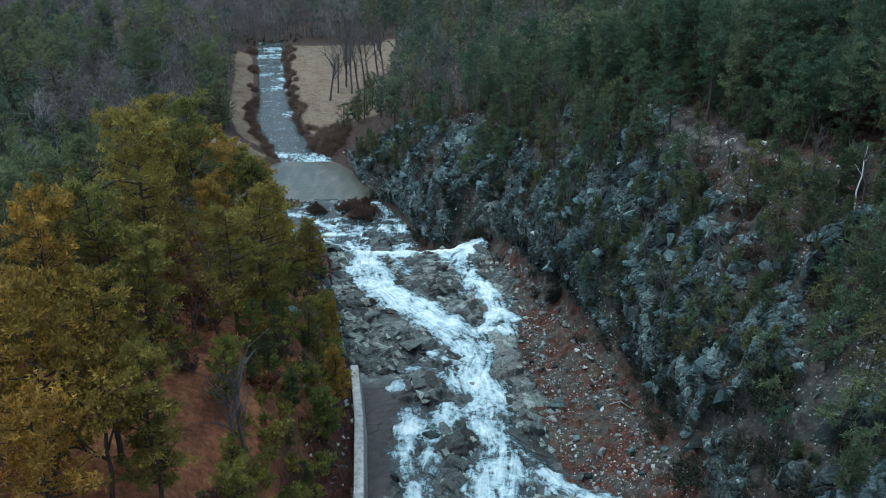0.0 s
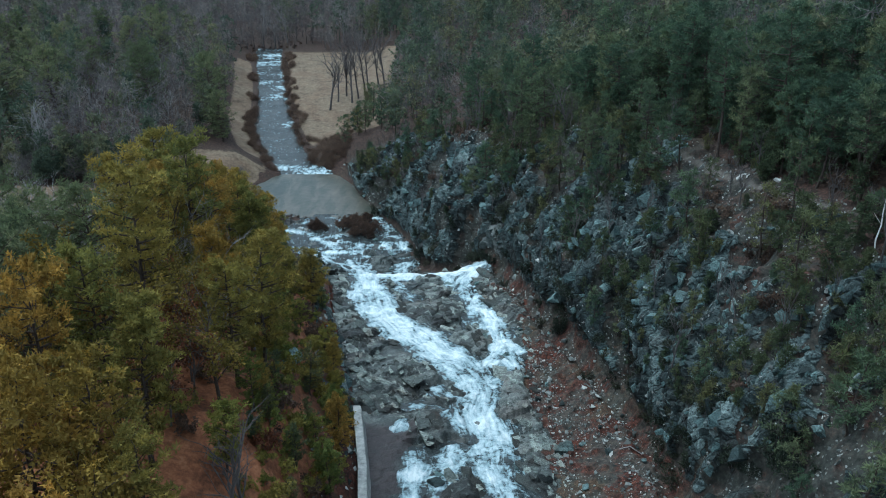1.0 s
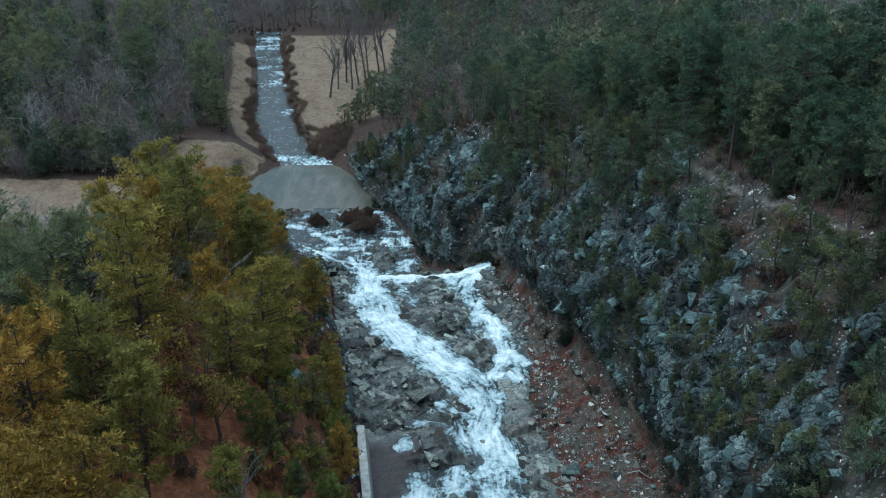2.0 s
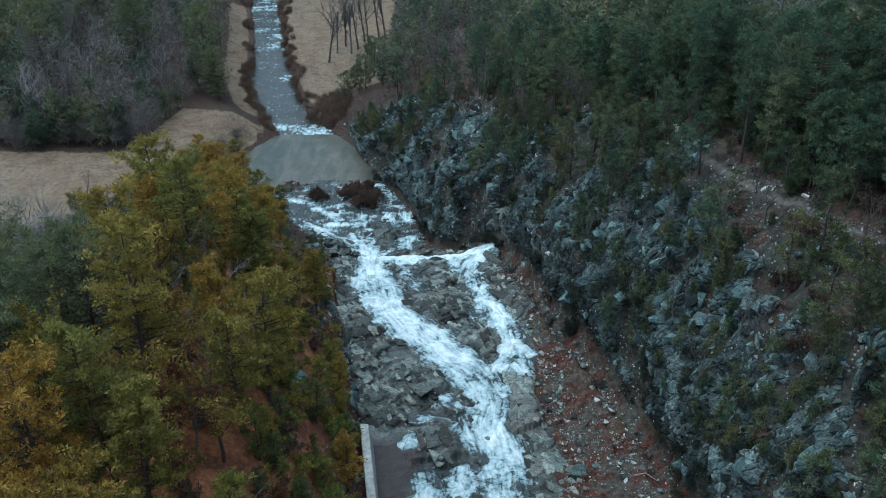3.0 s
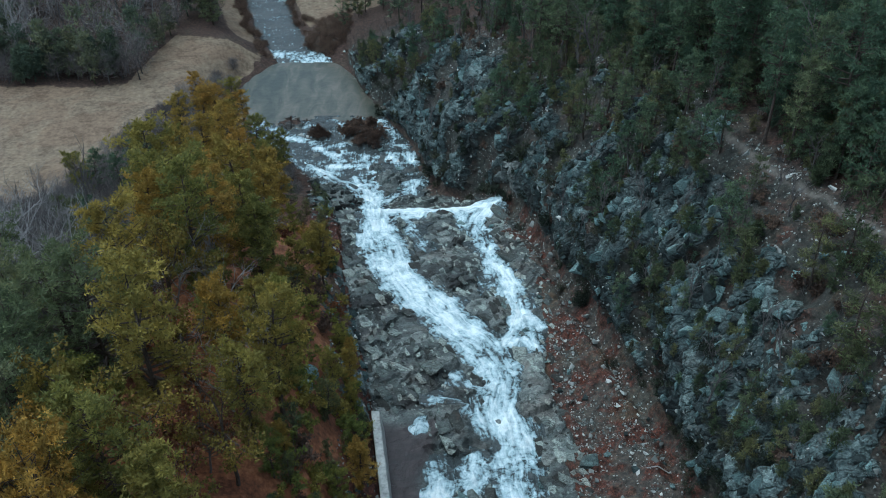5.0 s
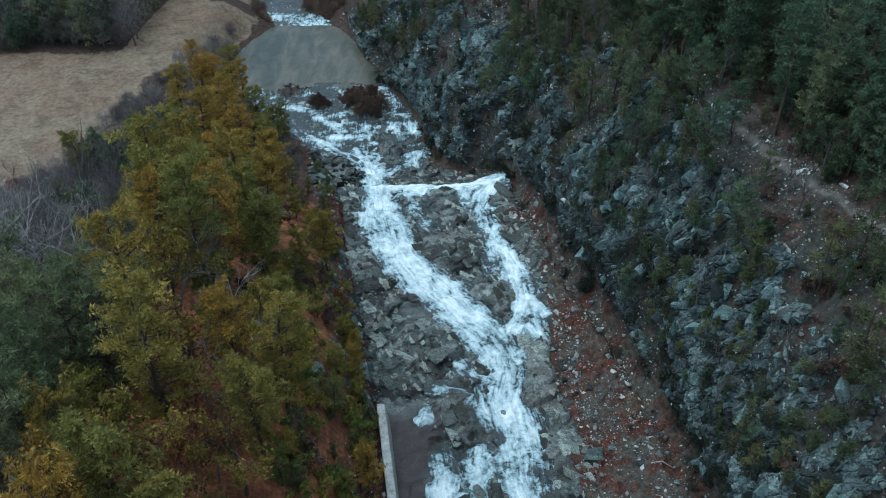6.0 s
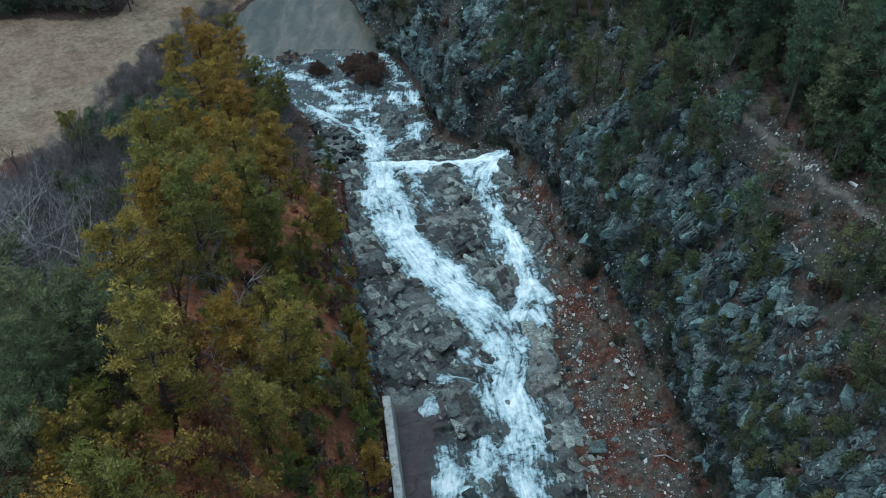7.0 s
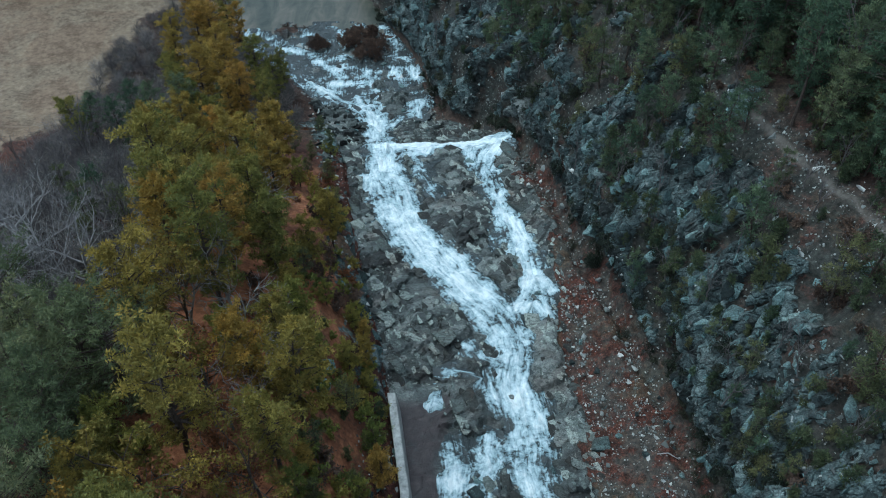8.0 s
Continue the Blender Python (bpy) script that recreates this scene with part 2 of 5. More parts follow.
def mat_concrete():
    n = Nodes("weathered_concrete")
    p = n.place()
    stain = n.noise(n.place((1.5, 1.5, 0.25)), 1.6, 6, 0.7)
    c = n.ramp(stain, (0.3, (0.20, 0.20, 0.19)), (0.5, (0.42, 0.42, 0.40)), (0.7, (0.60, 0.60, 0.57)))
    c = n.mix(n.step(n.noise(p, 0.9, 5, 0.7), 0.55, 0.7, 0, 0.5), c, (0.12, 0.11, 0.09))
    n.bump(n.noise(p, 9, 5, 0.7), 0.02, 0.6)
    return n.done(c, 0.85)


GROUND, ROCK, STONES = mat_ground(), mat_rock("cut_rock", (0.86, 0.98, 0.99)), mat_stones()
SLAB = mat_rock("wet_slab", (1.55, 1.36, 1.27))
PALE = mat_rock("pale_rock", (1.2, 1.24, 1.2))
WHITE, RIFFLE, POOL, CONCRETE = mat_white_water("white_water", 1.2), mat_white_water("riffle_water", 1.55), mat_pool(), mat_concrete()
BARK = mat_bark("pine_bark", (0.030, 0.024, 0.020), (0.13, 0.10, 0.085))
GREY_BARK = mat_bark("grey_bark", (0.17, 0.16, 0.16), (0.40, 0.385, 0.375))
TWIG = mat_bark("twig_bark", (0.075, 0.065, 0.065), (0.20, 0.18, 0.175))
OLIVE = mat_leaf("olive_needles", (0.130, 0.150, 0.050), (0.212, 0.190, 0.052), (0.285, 0.215, 0.055), (0.355, 0.215, 0.056))
LEAFY = mat_leaf("yellow_green_needles", (0.125, 0.155, 0.045), (0.200, 0.205, 0.052), (0.285, 0.230, 0.060))
GREEN = mat_leaf("green_needles", (0.054, 0.090, 0.064), (0.088, 0.130, 0.082), (0.146, 0.164, 0.092))
BLUE_GREEN = mat_leaf("soft_pine_needles", (0.100, 0.126, 0.070), (0.148, 0.172, 0.092), (0.200, 0.212, 0.118))
RUST = mat_leaf("rust_leaves", (0.105, 0.042, 0.027), (0.160, 0.064, 0.036), (0.205, 0.095, 0.044))
GOLD = mat_leaf("gold_leaves", (0.165, 0.130, 0.032), (0.230, 0.162, 0.034), (0.290, 0.170, 0.036))
BRUSH = mat_leaf("brook_brush", (0.105, 0.073, 0.060), (0.155, 0.108, 0.088), (0.215, 0.158, 0.128), joined=True)
SCRUB = mat_leaf("dry_scrub", (0.072, 0.047, 0.038), (0.112, 0.075, 0.060), (0.165, 0.115, 0.092))
FAR_NEEDLES = mat_leaf("far_needles", (0.062, 0.092, 0.072), (0.100, 0.130, 0.092), (0.172, 0.172, 0.104), joined=True)
FAR_TWIGS = mat_leaf("far_twigs", (0.105, 0.095, 0.100), (0.158, 0.144, 0.150), (0.235, 0.220, 0.226), joined=True)
GOLD_NEEDLES = mat_leaf("gold_needles", (0.210, 0.160, 0.038), (0.302, 0.203, 0.046), (0.370, 0.217, 0.050))
BIRCH = mat_bark("birch_bark", (0.35, 0.34, 0.32), (0.70, 0.69, 0.66))
# Dark scrub leaves, taken near black to carry the gully's shade in their colour.
GULLY_SHADE = mat_leaf("shaded_scrub_leaves", (0.018, 0.026, 0.020), (0.032, 0.042, 0.030), (0.055, 0.056, 0.036))
MOSSY = mat_leaf("mossy_needles", (0.050, 0.075, 0.045), (0.085, 0.106, 0.056), (0.14, 0.138, 0.065))
# ---- lie of the land: x to the right of the outflow, y downstream, z up from the pool's surface ----
def tab(v, *pairs):
    """A smooth line through (place, value) pairs."""
    return np.interp(v, pairs[0::2], pairs[1::2])


def smooth(a, b, v):
    u = np.clip((np.asarray(v, float) - a) / (b - a), 0, 1)
    return u * u * (3 - 2 * u)


def hashed(i, j, k):
    h = (i * 374761393 + j * 668265263 + k * 2147483647 + 1013904223) & 0xFFFFFFFF
    h = ((h ^ (h >> 13)) * 1274126177) & 0xFFFFFFFF
    return ((h ^ (h >> 16)) & 0xFFFF) / 65535.0


def grain(x, y, k=0):
    """Value noise, -1 to 1."""
    x, y = np.asarray(x, float), np.asarray(y, float)
    i, j = np.floor(x).astype(np.int64), np.floor(y).astype(np.int64)
    u, v = x - i, y - j
    u, v = u * u * (3 - 2 * u), v * v * (3 - 2 * v)
    a, b, c, d = hashed(i, j, k), hashed(i + 1, j, k), hashed(i, j + 1, k), hashed(i + 1, j + 1, k)
    return 2 * ((a * (1 - u) + b * u) * (1 - v) + (c * (1 - u) + d * u) * v) - 1


def rough(x, y, size, octaves=4, k=0):
    out, amp = 0, 1.0
    for o in range(octaves):
        out = out + amp * grain(x / size + 7.3 * o, y / size - 3.1 * o, k + o)
        amp, size = amp * 0.5, size * 0.5
    return out


def blocks(x, y, size, k=0, tilt=1.2):
    """Fractured rock: for each place the random level of its block, and its own random number, and the nearness to its edge (0 at the edge)."""
    x, y = np.asarray(x, float) / size, np.asarray(y, float) / size
    i, j = np.floor(x).astype(np.int64), np.floor(y).astype(np.int64)
    best, second, level, own = np.full(x.shape, 9.0), np.full(x.shape, 9.0), np.zeros(x.shape), np.zeros(x.shape)
    for a in (-1, 0, 1):
        for b in (-1, 0, 1):
            px, py = i + a + hashed(i + a, j + b, k), j + b + hashed(i + a, j + b, k + 1)
            lx, ly = hashed(i + a, j + b, k + 2) - 0.5, hashed(i + a, j + b, k + 3) - 0.5
            d = np.maximum(np.abs(px - x), np.abs(py - y)) * 0.6 + np.hypot(px - x, py - y) * 0.4
            lev = 2 * hashed(i + a, j + b, k + 4) - 1 + tilt * (lx * (x - px) + ly * (y - py))
            near = d < best
            second = np.where(near, best, np.minimum(second, d))
            level = np.where(near, lev, level)
            own = np.where(near, hashed(i + a, j + b, k + 5), own)
            best = np.where(near, d, best)
    return level, own, second - best


def bed(y):
    """The rock floor of the outflow: a long apron, the drop below its lip, and the pool."""
    return tab(y, -60, 16, 30, 14.6, 44, 13.6, 49, 13.0, 55, 11.8, 62, 11.3, 68, 11.0, 75, 10.5, 85, 8.5, 89, 7.4, 93.2, 6.9, 95, 5.4, 99, 2.6, 104, 0.9, 109, 0.45, 118, 0.25, 124, 0.1, 128, -0.8, 147, -0.6, 151, 0.3, 156, 0.5, 195, 3.4, 230, 5.0, 400, 10)


def foot(y):
    """Where the cut rock wall on the far side meets the floor."""
    return tab(y, -60, 15, 30, 15, 47, 14, 53, 13.9, 64, 11.6, 72, 9.2, 80, 8.2, 88, 6.4, 94, 4.6, 104, -1.8, 119, -6, 128, -10.4, 139, -15.0, 147, -17.6, 156, -18.6, 170, -19, 230, -19, 400, -19)


def bank(y):
    """The edge of the channel under the wooded bank."""
    return tab(y, -60, -5, 48, -5.9, 56, -7.2, 62, -8.2, 70, -10, 78, -11.6, 88, -13, 96, -15, 103, -17.6, 109, -19.2, 112, -20.8, 116, -24.2, 119, -27, 125, -30.8, 131, -33, 140, -33, 148, -29.5, 156, -33.5, 170, -38.5, 195, -42.5, 230, -50, 400, -75)


def brook(y):
    """The far edge of the brook that runs into the pool."""
    return tab(y, 0, -19, 148, -19, 153, -25.5, 170, -31, 191, -36.2, 207, -39.2, 231, -44, 400, -66)


def cut(x, y):
    """The rock wall and the hill on top of it, above its foot."""
    s = x - foot(y)
    high = tab(y, -60, 15, 40, 15.5, 70, 17, 104, 17, 119, 16.5, 130, 13, 139, 10.5, 150, 5, 160, 2.6, 175, 2.2, 400, 2.2)
    face = np.interp(s, (-1, 0, 0.8, 1.7, 4, 7, 10), (0, 0, 0.2, 0.4, 0.62, 0.87, 1.0))
    top = 0.17 * np.clip(s - 10, 0, 60) + 9 * smooth(15, 90, s) * smooth(130, 190, y) * smooth(20, 60, s)
    return high * face + top


def wooded(x, y):
    """The bank on the near side, falling to the meadow."""
    s = bank(y) - x
    level = tab(y, -60, 27, 40, 25.5, 50, 23.5, 60, 22, 68, 19.5, 76, 15.5, 86, 10, 94, 6.5, 104, 4.5, 112, 4, 400, 6)
    low = bed(y) + 0.5
    face = np.interp(s, (0, 0.4, 2, 4, 7, 12, 40), (0, 0.06, 0.28, 0.6, 0.86, 1.0, 1.04))
    soft = smooth(0, 1, s / 9)
    f = np.where(y < 95, face, soft)
    rise = np.maximum(level - low, 2.2)
    return low + rise * f + 10 * smooth(140, 320, y) * smooth(20, 200, s)


def land(x, y):
    """Height of the land with no small relief."""
    x, y = np.asarray(x, float), np.asarray(y, float)
    floor = bed(y)
    slant = tab(y, -60, 0, 45, 0.0, 60, 0.02, 75, 0.05, 92, 0.02, 97, 0, 400, 0)
    talus = tab(y, -60, 2, 45, 1.9, 53, 2.0, 64, 1.6, 72, 0.8, 80, 1.0, 88, 1.6, 94, 2.2, 104, 1.0, 110, 0.3, 119, 0.12, 139, 0.3, 147, 0.9, 170, 1.6, 400, 1.6)
    u = np.clip((x - (foot(y) - 6)) / 6, 0, 1)
    floor = floor + slant * x + talus * u * u * (y < 165)
    floor = floor + 1.5 * smooth(0, 3, x - brook(y)) * smooth(149, 155, y)
    z = np.where(x > foot(y), floor + cut(x, y), floor)
    z = np.where(x < bank(y), wooded(x, y), z)
    return z

# ---- building ----
def part(name, mesh, material, parent=None, label=""):
    """Links a mesh as one object, under a thing when a parent is given."""
    ob = new(name, mesh)
    if material is not None and not mesh.materials:
        mesh.materials.append(material)
    if parent is not None:
        ob.parent = parent
    return tagged(ob, label=label)


def mesh_of(name, verts, faces, smooth_shade=False):
    """A mesh from numpy arrays; faces are all triangles or all quads."""
    verts, faces = np.asarray(verts, np.float32), np.asarray(faces, np.int32)
    me = bpy.data.meshes.new(name)
    me.vertices.add(len(verts))
    me.vertices.foreach_set("co", verts.ravel())
    k = faces.shape[1]
    me.loops.add(faces.size)
    me.loops.foreach_set("vertex_index", faces.ravel())
    me.polygons.add(len(faces))
    me.polygons.foreach_set("loop_start", np.arange(0, faces.size, k, dtype=np.int32))
    me.polygons.foreach_set("use_smooth", np.full(len(faces), smooth_shade))
    me.update(calc_edges=True)
    return me


def give(me, name, values):
    a = me.attributes.new(name, "FLOAT", "POINT")
    a.data.foreach_set("value", np.asarray(values, np.float32).ravel())


def sheet(xs, ys, height, keep=None):
    """A grid over the lines xs and ys: vertices, quads, and the flat x and y of the vertices."""
    X, Y = np.meshgrid(xs, ys)
    Z = height(X, Y)
    V = np.stack([X.ravel(), Y.ravel(), Z.ravel()], 1)
    w = len(xs)
    i, j = np.meshgrid(np.arange(w - 1), np.arange(len(ys) - 1))
    a = (j * w + i).ravel()
    F = np.stack([a, a + 1, a + w + 1, a + w], 1)
    if keep is not None:
        k = keep(X, Y).ravel()
        F = F[(k[F] > 0).any(1)]
        used = np.unique(F)
        back = np.zeros(len(V), np.int64)
        back[used] = np.arange(len(used))
        V, F = V[used], back[F]
    return V, F


# ---- the water's ways: x, y, half width ----
MAIN = ((2.8, 30, 1.8), (3.3, 41, 1.7), (3.8, 46.6, 1.4), (3.4, 48.5, 1.55), (3.1, 50.3, 1.45), (3.2, 52.3, 1.36), (3.1, 54.2, 1.4), (2.9, 56.2, 1.6), (2.5, 58.1, 1.45), (2.8, 59.9, 1.35),
        (3.1, 61.6, 1.4), (2.7, 63.4, 1.75), (1.6, 65.6, 2.1), (-0.1, 67.9, 1.95), (-2.3, 70.9, 1.85), (-4.3, 73.9, 1.85), (-6.1, 77.1, 2.0), (-7.5, 81.5, 2.0), (-8.8, 87.0, 2.15), (-9.2, 90.5, 1.6), (-9.6, 94, 1.7),
        (-10.0, 98.1, 1.65), (-10.8, 104.0, 1.5), (-12.1, 106.9, 1.2), (-14.8, 108.7, 0.85), (-17.5, 110.6, 0.95), (-19.2, 112.4, 0.65), (-20.8, 114.7, 0.5))
RISE = ((-13.1, 108.5, 0.58), (-13.4, 111.1, 0.66), (-12.3, 113.7, 0.75), (-12.0, 115.9, 0.68))
LIP = ((4.6, 91.9, 0.5), (3.5, 91.9, 1.15), (1.9, 92.6, 0.95), (-0.6, 93.2, 0.6), (-2.6, 93.1, 0.5), (-4.5, 92.9, 1.0), (-6.4, 93.0, 1.05), (-8.4, 93.2, 1.0))
NOTCH = ((-5.6, 108.4, 0.51), (-5.8, 105.8, 0.64), (-7.9, 104.7, 0.42), (-9.3, 102.4, 0.55))
STEP = ((-3.4, 93.4, 0.4), (-4.5, 91.3, 0.65), (-6.7, 91.2, 0.55), (-7.8, 89.8, 0.5))
SIDE = ((3.5, 91.9, 1.1), (2.2, 90.2, 1.05), (1.8, 87.5, 1.1), (2.4, 83.6, 1.2), (3.1, 80.1, 1.1), (3.7, 76.9, 1.1), (4.3, 74.1, 1.1), (4.7, 71.8, 1.0), (4.9, 70.0, 0.9), (4.3, 68.0, 0.75), (3.2, 66.0, 0.8))
FRINGE = ((0.7, 91.9, 0.36), (0.5, 89.5, 0.36), (0.9, 86.3, 0.23))
TAIL = ((5.1, 69.9, 0.57), (6.0, 68.9, 0.43), (6.3, 67.9, 0.29))
EDGE = ((5.1, 66.7, 0.24), (5.9, 65.6, 0.37), (5.8, 67.0, 0.28))
SPLIT = ((-5.5, 89.9, 0.35), (-4.7, 87.0, 0.4), (-3.8, 84.3, 0.45), (-2.9, 82.6, 0.3))
SKIRT = ((-0.7, 62.5, 0.23), (0.1, 61.1, 0.41), (1.5, 60.4, 0.45))
VEIL = ((0.5, 59.7, 0.4), (0.7, 57.7, 0.52), (1.2, 55.9, 0.6))
WISP = ((-2.2, 59.7, 0.2), (-0.8, 59.3, 0.25), (0.0, 58.9, 0.25), (-0.7, 57.8, 0.3))
SPRAY = ((-3.3, 57.7, 0.05), (-3.7, 56.5, 0.18), (-3.1, 56.1, 0.02))
POOLS = ((-1.5, 30, 0.9), (-1.3, 40, 1.0), (-2.4, 44, 0.7), (-2.6, 47.2, 0.6), (-2.5, 48.9, 0.65), (-2.2, 50.6, 0.55), (-2.5, 52.5, 0.33))
FORK = ((1.4, 53.3, 0.25), (0.6, 54.0, 0.29), (0.2, 52.0, 0.45), (0.6, 50.9, 0.5), (-0.2, 49.4, 0.35), (-0.7, 47.2, 0.38), (-1.4, 44.5, 0.6))
WEST = ((4.2, 48.2, 0.5), (6.0, 44.8, 0.5), (7.2, 42, 0.6), (9.5, 40.6, 0.7), (12, 38.5, 0.7))
WAYS = (MAIN, RISE, SIDE, LIP, NOTCH, STEP, FRINGE, TAIL, EDGE, SPLIT, SKIRT, VEIL, WISP, SPRAY, POOLS, FORK, WEST)


def water(X, Y):
    """Depth inside the nearest way (below 0: dry), with the place along and across it."""
    best, along, across = np.full(X.shape, -9.0), np.zeros(X.shape), np.zeros(X.shape)
    for n, way in enumerate(WAYS):
        run = 13.0 * n
        for (ax, ay, aw), (bx, by, bw) in zip(way, way[1:]):
            lx, ly = bx - ax, by - ay
            length = math.hypot(lx, ly)
            u = np.clip(((X - ax) * lx + (Y - ay) * ly) / length ** 2, 0, 1)
            side = ((X - ax) * ly - (Y - ay) * lx) / length
            d = np.hypot(X - ax - u * lx, Y - ay - u * ly)
            w = aw + (bw - aw) * u - d
            near = w > best
            best = np.where(near, w, best)
            along = np.where(near, run + u * length, along)
            across = np.where(near, side, across)
            run += length
    ragged = 0.42 * rough(X, Y, 1.5, 3, 40) + 0.28 * rough(X, Y, 0.55, 3, 44)
    return best * 1.08 + 0.28 + ragged, along, across


def outcrop(X, Y):
    """Where bare rock stands out of the cut and the bank: 0 to 1."""
    s = X - foot(Y)
    a = np.interp(s, (0, 0.8, 1.7, 4, 7, 10), (0, 3.4, 6.8, 11.1, 16.2, 19.9))
    v = rough(a * 0.7 + 0.35 * Y, Y - 0.25 * a, 3.6, 4, 27) + tab(s, -1, 0.0, 0.5, 0.4, 2.5, 0.2, 5, -0.1, 8, -0.32, 11, -0.7) - 0.05
    for x, y, r, lift in ((18.0, 52.6, 2.6, 1.2), (15.0, 56.6, 1.6, 0.8), (12.6, 70.5, 2.2, 0.9), (14.6, 66, 2.4, 0.7), (9.8, 79, 2.2, 0.8), (8.5, 88, 2.4, 0.8), (17.6, 63.5, 1.6, 0.8), (11.9, 75, 1.0, -0.9), (15.6, 61, 1.2, -0.8), (18.5, 46.5, 1.6, 0.5)):
        v = v + lift * np.exp(-((X - x) ** 2 + ((Y - y) * 0.8) ** 2) / r ** 2)
    return smooth(-0.12, 0.22, v), a


def ledge_end(Y):
    """How far before the foot of the cut the bare apron gives way to talus."""
    return tab(Y, 30, -6.6, 48, -6.4, 57, -6.2, 62, -4.9, 67, -3.2, 72, -1.9, 84, -2.0, 92, -1.6, 97, -0.8, 110, -0.6)


def relief(X, Y):
    """Small forms of the ground: how far it stands out, and the share of each kind of surface."""
    s, d = X - foot(Y), X - bank(Y)
    c, n = math.cos(radians(28)), math.sin(radians(28))
    U, V = X * c + Y * n, -X * n + Y * c
    U2, V2 = U + 0.5 * rough(X, Y, 3, 2, 5), V + 0.45 * rough(X, Y, 3, 2, 8)
    a, tone, ea = blocks(U2 * 0.33, V2, 1.9, 3, 1.0)
    b, tone_b, eb = blocks(U2 * 0.5, V2, 0.85, 13, 1.2)
    layer = V2 * 0.75 + 0.6 * rough(U * 0.4, V, 2.5, 2, 17)
    broken = smooth(-0.3, 0.4, rough(X, Y, 5, 2, 19))
    slick = 1 - smooth(-3.4, -2.4, X) * smooth(0, 1, (60 - Y) / 3 + 0.5) - (Y > 58.5)
    slick = np.clip(slick, 0, 1)
    ledge = (0.36 * a - 0.16 * np.exp(-ea * 16) - 0.07 * broken * np.exp(-eb * 12) + broken * (0.17 * b + 0.30 * (layer - np.floor(layer) - 0.5)) + 0.3 * rough(X, Y, 4, 3, 20)) * (1 - 0.8 * slick)
    out, arc = outcrop(X, Y)
    A, B = arc * 0.85 + 0.45 * Y + 0.5 * rough(arc, Y, 4, 2, 31), Y * 0.9 - 0.35 * arc + 0.5 * rough(arc, Y, 4, 2, 35)
    p, tone_p, ep = blocks(A * 0.5, B, 1.7, 23, 1.5)
    q, tone_q, eq = blocks(A * 0.6, B, 0.75, 33, 1.5)
    r, tone_r, er = blocks(A * 0.8, B, 0.38, 37, 1.4)
    crag = out * (0.5 + 0.42 * p + 0.24 * q + 0.12 * r - 0.25 * np.exp(-ep * 14) - 0.14 * np.exp(-eq * 12)) - 0.55 * (1 - out) + 0.25 * rough(arc, Y, 1.6, 3, 61)
    bare = smooth(-1.1, -0.6, p + 0.55 * q)
    soil = 0.26 * rough(X, Y, 3.2, 4, 60)
    on_apron = smooth(-0.2, 0.8, d) * (1 - smooth(-0.7, 0.7, s - ledge_end(Y) + 1.1 * rough(X, Y, 4, 3, 71))) * (1 - smooth(108, 124, Y))
    in_cut = smooth(0.0, 0.5, s) * (1 - smooth(9, 13, s)) * (1 - smooth(140, 156, Y))
    heap, tone_h, eh = blocks(X, Y, 0.8, 53)
    talus = smooth(-0.6, 1.2, s - ledge_end(Y)) * (1 - smooth(0, 1.0, s)) * (1 - smooth(95, 105, Y))
    riffle = smooth(104, 108, Y) * (1 - smooth(124, 128, Y)) * smooth(0, 2, d) * (1 - smooth(-3, 0, s))
    shelf = smooth(-5, -0.4, d) * (1 - smooth(-0.2, 0.5, d)) * (1 - smooth(100, 108, Y)) * (Y > 56.3) * smooth(-0.35, 0.2, rough(X, Y, 4, 3, 66))
    flat = smooth(127, 130, Y) * smooth(-1, 0, d) * (s < 0)
    meadow = smooth(96, 112, Y) * (d < -3)
    far = smooth(146, 152, Y)
    z = soil * (1 - on_apron) * (1 - 0.93 * np.maximum(meadow, far)) * (1 - flat)
    for x, y, rx, ry, up in ((-8.6, 109.4, 2.4, 1.7, 0.75), (-16.2, 105.4, 2.6, 2.6, 0.7), (-20, 108.6, 2.0, 1.6, 0.5), (-13.2, 122.4, 2.8, 3.6, 0.6), (-19.4, 121.8, 1.5, 1.5, 0.5), (-24, 126.3, 2.2, 1.3, 0.8), (-11, 112.6, 1.3, 0.9, 0.5)):
        z = z + (up + 0.2 * heap) * np.exp(-(((X - x) / rx) ** 2 + ((Y - y) / ry) ** 2) ** 2)
    z = z - 1.1 * np.exp(-((s + 0.1) / 0.75) ** 2) * smooth(40, 46, Y) * (1 - smooth(90, 96, Y))
    z = z + ledge * on_apron + crag * in_cut + 0.22 * heap * talus + 0.15 * heap * riffle + (0.9 * ledge + 0.3) * shelf
    tone = np.where(in_cut > 0.5, 0.5 * tone_p + 0.35 * tone_q + 0.15 * tone_r, 0.6 * tone + 0.4 * tone_b)
    return z, on_apron, in_cut * out * bare, talus, riffle, shelf, in_cut, tone


def ground_point(X, Y):
    """The place of the ground's skin over the plan's (x, y): the cut leans out, so it moves sideways too."""
    X, Y = np.asarray(X, float), np.asarray(Y, float)
    z, on_apron, _, _, _, _, in_cut, _ = relief(X, Y)
    w, _, _ = water(X, Y)
    inside = smooth(-0.9, 0.5, w) * (Y < 117)
    steep = np.clip((land(X + 0.5, Y) - land(X - 0.5, Y)), 0, 4) * in_cut
    turn = 1 / np.sqrt(1 + steep ** 2)
    z = z * (1 - inside * 0.9) - 0.35 * inside
    return X - steep * turn * z, land(X, Y) + z * np.where(in_cut > 0, turn, 1)


def ground_height(X, Y):
    return ground_point(X, Y)[1]


